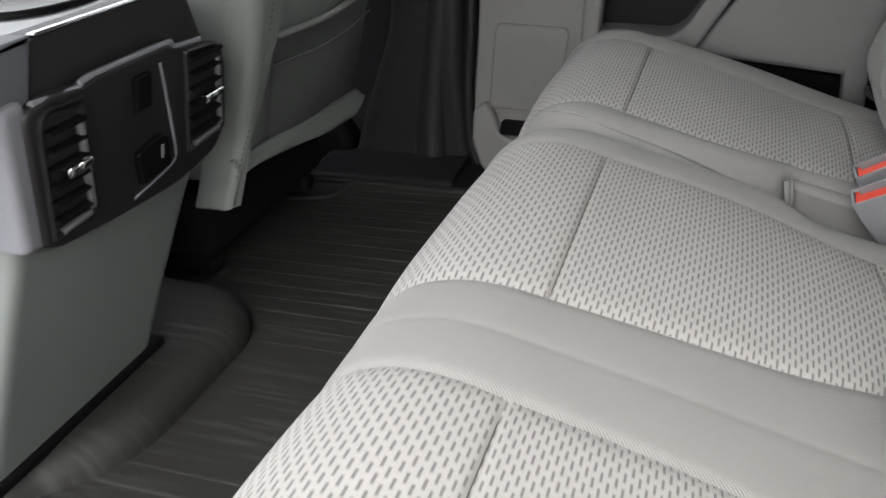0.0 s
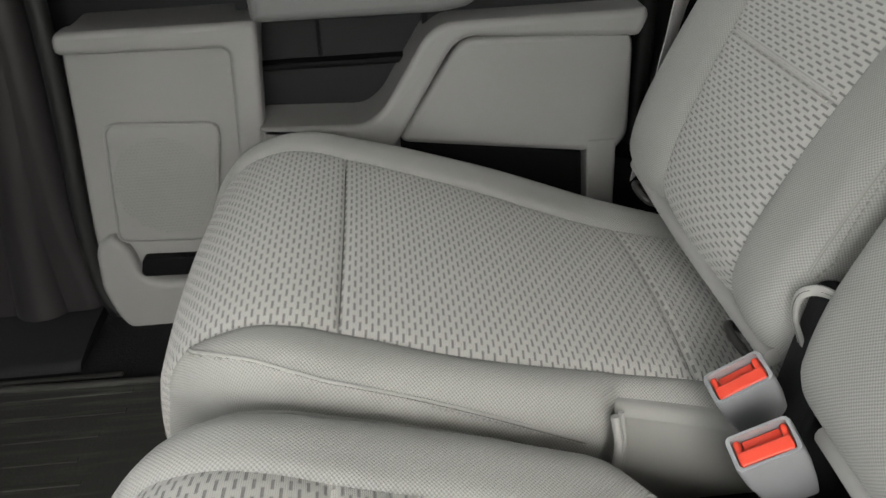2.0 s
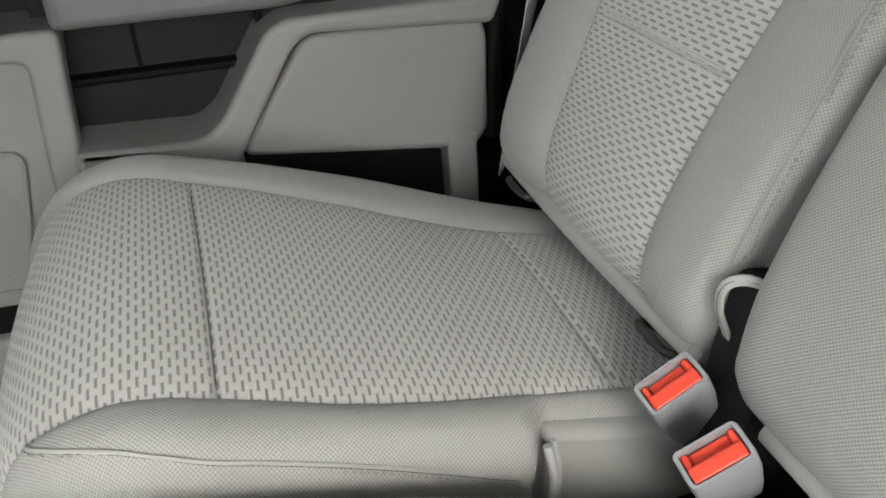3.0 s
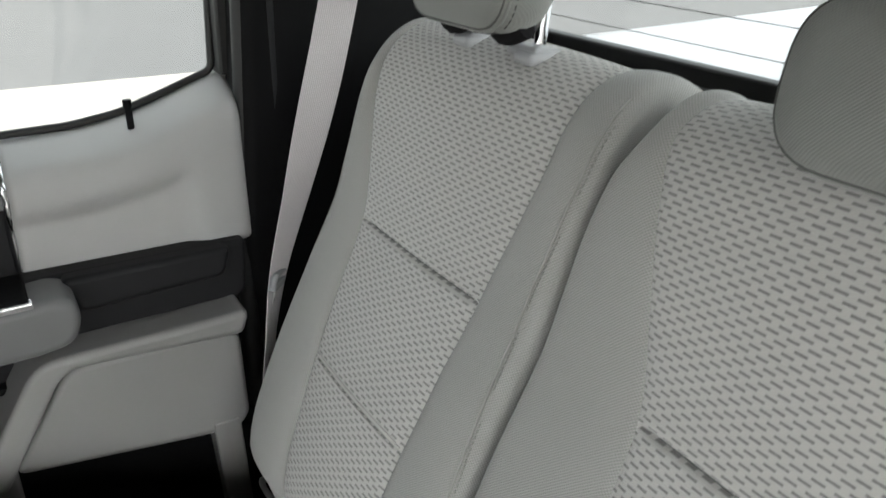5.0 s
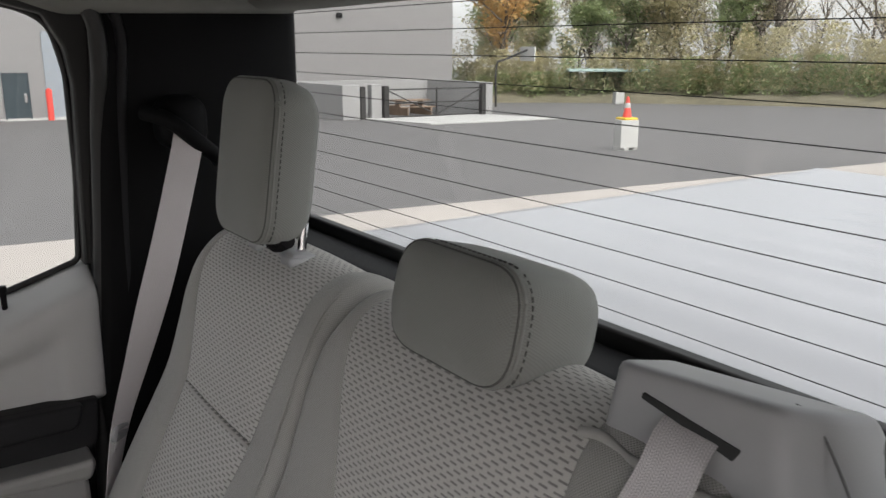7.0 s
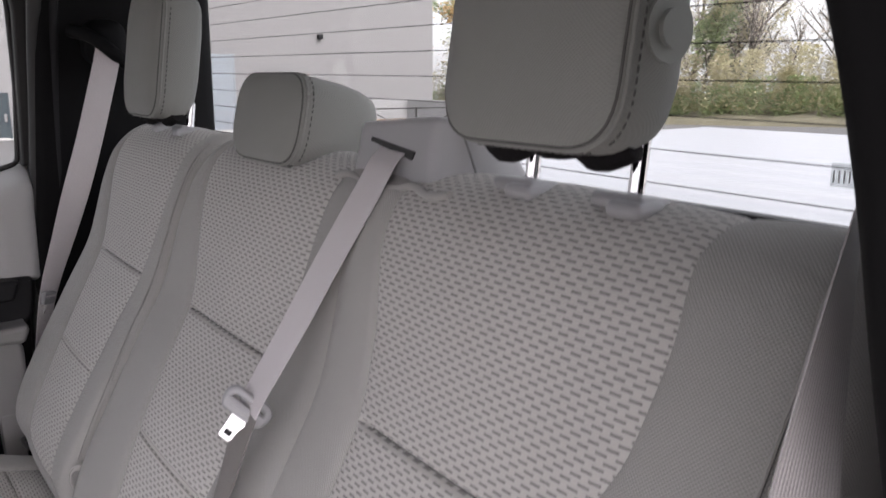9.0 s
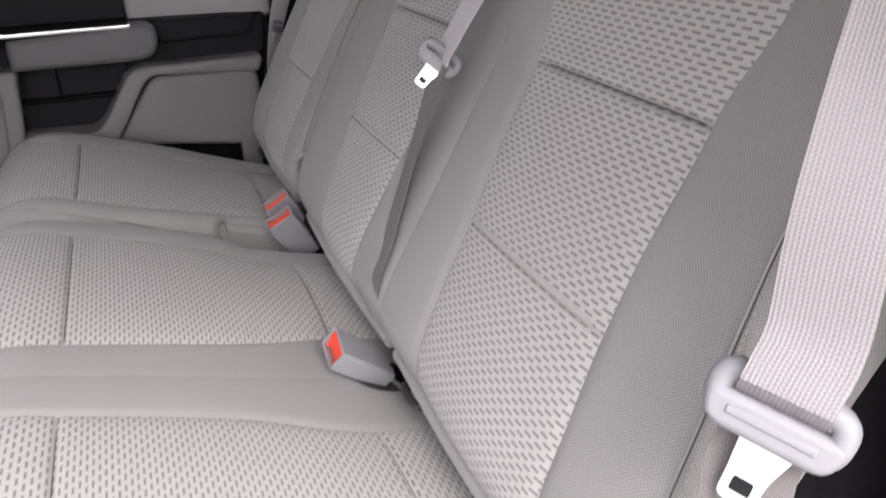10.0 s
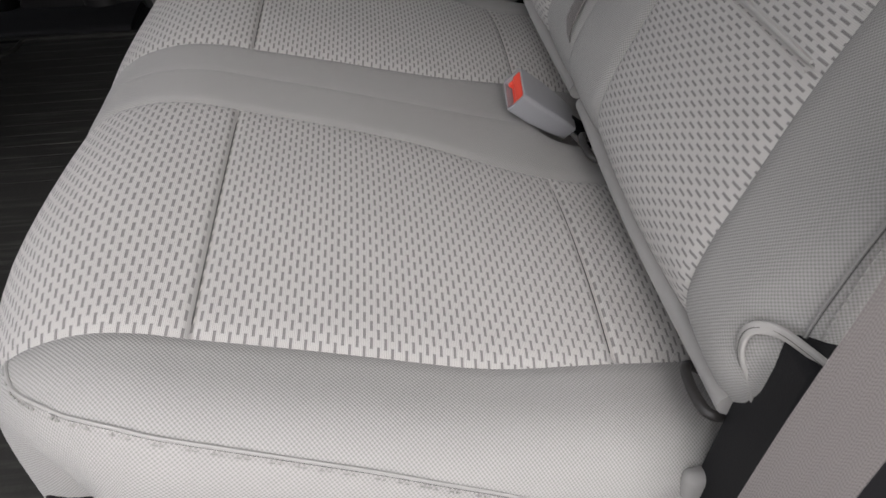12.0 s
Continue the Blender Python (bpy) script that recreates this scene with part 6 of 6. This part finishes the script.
part("body", tube(bmesh.new(), [(15.95, 14.55, top + 0.05), (15.95, 14.55, top + 0.30), (15.95, 14.55, top + 0.58)], 0.12, 18, True, 0.03), ORANGE, cone)
part("band", tube(bmesh.new(), [(15.95, 14.55, top + 0.30), (15.95, 14.55, top + 0.42)], 0.082, 18, True, 0.062), WHITE_CONCRETE, cone, "white reflective band")

sh = thing("open_shelter", (46, 46, ground_z(46, 46)), "open shelter with a pale green sheet roof", "shelter")
z = ground_z(46, 46)
part("roof", box((43.6, 43.2, z + 2.3), (49.6, 47.0, z + 2.5), 0.03, 1, Matrix.Rotation(radians(-38), 3, "Z")), TEAL, sh)
for dx, dy in ((-1.8, 1.6), (1.9, -1.4), (-0.6, -0.8), (2.6, 0.6)):
    part("post", box((46.4 + dx, 45.2 + dy, z - 0.2), (46.55 + dx, 45.35 + dy, z + 2.35), 0.01), IRON, sh)
hoop = thing("basketball_hoop", (33.5, 42, ground_z(33.5, 42)), "black basketball post with a white board", "hoop")
z = ground_z(33.5, 42)
part("post", tube(bmesh.new(), spline([(33.5, 42, z), (33.5, 42, z + 2.6), (34.0, 41.7, z + 3.0), (35.2, 41.0, z + 3.6)], 0.3), 0.07, 8), IRON, hoop)
part("board", box((35.2, 40.3, z + 2.9), (35.3, 41.7, z + 3.8), 0.01), WHITE_CONCRETE, hoop)

bank = thing("soil_bank", (50, 30, ground_z(50, 30)), "low dark soil bank along the edge of the yard", "bank", kind="stuff")
bb = bmesh.new()
rng = random.Random(4)
prev = None
line = [(34, 56), (38, 50), (42, 45), (44.5, 39), (45.5, 33), (46.2, 27), (46.6, 20), (47.0, 10), (48, -4), (50, -20)]
for p in spline([(x, y, 0) for x, y in line], 1.2):
    z = ground_z(p.x, p.y)
    h = 0.28 + 0.22 * rng.random()
    cross = [bb.verts.new((p.x + dx, p.y + dy, z + dz)) for dx, dy, dz in ((0, 0, -0.1), (0.5, 0.2, 0.7 * h), (1.3, 0.5, h), (3.5, 1.2, h + 0.35), (30, 14, h + 1.2))]
    if prev:
        for a in range(4):
            bb.faces.new((prev[a], cross[a], cross[a + 1], prev[a + 1]))
    prev = cross
part("bank_earth", bb, SOIL, bank)


def tree(name, x, y, height, material, density, label, spread=0.30, leaf=0.16, seed=0, bare=0.15):
    """A tapered trunk with forked limbs and small leaf blades set round the limb ends."""
    rnd = random.Random(seed)
    z = ground_z(x, y)
    root = thing(name, (x, y, z), label, "tree", "trees behind the yard")
    wood = bmesh.new()
    ends = []

    def grow(p, d, length, r, level):
        pts = [p]
        for _ in range(4):
            d = (d + Vector((rnd.uniform(-1, 1), rnd.uniform(-1, 1), rnd.uniform(-0.3, 0.7))) * 0.13).normalized()
            pts.append(pts[-1] + d * length / 4)
        tube(wood, pts, r, 6 if level < 2 else 4, False, r * 0.5)
        if level >= 3 or length < 0.04 * height:
            ends.extend(pts[1:])
            return
        if level > 1:
            ends.extend(pts[2:])
        for k in range(3 if level else 6):
            at = pts[1 + (k % 4)] if level else pts[0].lerp(pts[-1], 0.28 + 0.70 * k / 6)
            a = rnd.uniform(0, 6.283)
            side = Vector((math.cos(a), math.sin(a), rnd.uniform(0.3, 1.1))).normalized()
            grow(at, (side * 0.75 + d * 0.45).normalized(), length * (spread + 0.25 * rnd.random()) * (1.25 if level else 1.0), r * 0.5, level + 1)

    grow(Vector((x, y, z - 0.2)), Vector((rnd.uniform(-0.08, 0.08), rnd.uniform(-0.08, 0.08), 1)).normalized(), height * 0.85, height * 0.014, 0)
    part("trunk", wood, BARK, root)
    verts, faces = [], []
    for e in ends:
        for _ in range(density):
            c = e + Vector((rnd.gauss(0, 1), rnd.gauss(0, 1), rnd.gauss(0, 0.8))) * height * 0.035
            s = leaf * rnd.uniform(0.5, 1.3)
            u = Vector((rnd.gauss(0, 1), rnd.gauss(0, 1), rnd.gauss(0, 1))).normalized()
            w = u.orthogonal().normalized()
            i = len(verts)
            verts += [c - u * s, c + w * s * 0.45, c + u * s, c - w * s * 0.45]
            faces.append((i, i + 1, i + 2, i + 3))
    data = bpy.data.meshes.new("crown")
    data.from_pydata([tuple(v) for v in verts], [], faces)
    part("crown", data, material, root)["kind"] = "stuff"
    return root


kinds = ((LEAF_OLIVE, 5, "olive-brown autumn tree beyond the yard", 0.22), (LEAF_OLIVE, 4, "thin olive-brown autumn tree beyond the yard", 0.18), (LEAF_GREEN, 6, "green leafy tree beyond the yard", 0.24), (TWIGS, 3, "nearly bare grey tree beyond the yard", 0.14))
rng = random.Random(11)
for i in range(38):
    t = i / 37
    x, y = 43 + 14 * t + rng.uniform(-3, 6), 62 - 62 * t + rng.uniform(-3, 3)
    m, dens, lab, lf = kinds[(i * 3 + i // 4) % 4]
    if t > 0.34:
        m, dens, lab, lf = kinds[3] if i % 3 else kinds[0]
        dens = 1
    tree("tree", x + 6, y, rng.uniform(8.5, 13), m, dens * 4 + 2, lab, leaf=lf * 0.6, seed=100 + i)
for i in range(12):
    t = i / 11
    m, dens, lab, lf = kinds[(0, 2, 0, 1)[i % 4]]
    tree("tree", 48 + 8 * t + rng.uniform(-1.5, 1.5), 57 - 20 * t + rng.uniform(-1.5, 1.5), rng.uniform(9, 12.5), m, dens * 4 + 2, lab, leaf=lf * 0.6, seed=200 + i)
tree("tree", 42.5, 53.5, 12.5, LEAF_GOLD, 26, "golden autumn tree beside the warehouse", leaf=0.16, seed=7)
tree("tree", 58, 18, 15, TWIGS, 2, "tall bare tree with a dark trunk beyond the yard", leaf=0.14, seed=21)
tree("tree", 55, 13, 12, TWIGS, 1, "leaning bare tree with a dark trunk beyond the yard", leaf=0.12, seed=23)

brush = thing("undergrowth", (50, 28, ground_z(50, 28)), "dense green and olive undergrowth along the yard", "bushes", kind="stuff")
for name, m, n0, hi, lo in (("green_bushes", LEAF_GREEN, 130000, 3.0, 0.0), ("olive_bushes", LEAF_OLIVE, 110000, 5.2, 0.6), ("bare_stems", TWIGS, 7000, 7.0, 2.0)):
    rnd = random.Random(len(name))
    hubs = []
    for p in spline([(x + 3.2, y + 1.2, 0) for x, y in line], 1.7):
        for k in range(3):
            hubs.append((p.x + rnd.uniform(-1.0, 1.0) + 2.2 * k, p.y + rnd.uniform(-1.0, 1.0) + 0.8 * k, rnd.uniform(0.5, 1.0), rnd.uniform(0.8, 1.5)))
    verts, faces = [], []
    for i in range(n0):
        hx, hy, hh, hr = hubs[rnd.randrange(len(hubs))]
        a, q = rnd.uniform(0, 6.283), rnd.random()
        rr = hr * math.sqrt(rnd.random()) * (1.15 - 0.6 * q)
        c = Vector((hx + rr * math.cos(a), hy + rr * math.sin(a), ground_z(hx, hy) + 0.3 + lo + (hi * hh - lo) * q))
        s = rnd.uniform(0.07, 0.15)
        u = Vector((rnd.gauss(0, 1), rnd.gauss(0, 1), rnd.gauss(0, 1))).normalized()
        w = u.orthogonal().normalized()
        j = len(verts)
        verts += [tuple(c - u * s), tuple(c + w * s * 0.5), tuple(c + u * s), tuple(c - w * s * 0.5)]
        faces.append((j, j + 1, j + 2, j + 3))
    data = bpy.data.meshes.new(name)
    data.from_pydata(verts, [], faces)
    part(name, data, m, brush)["kind"] = "stuff"
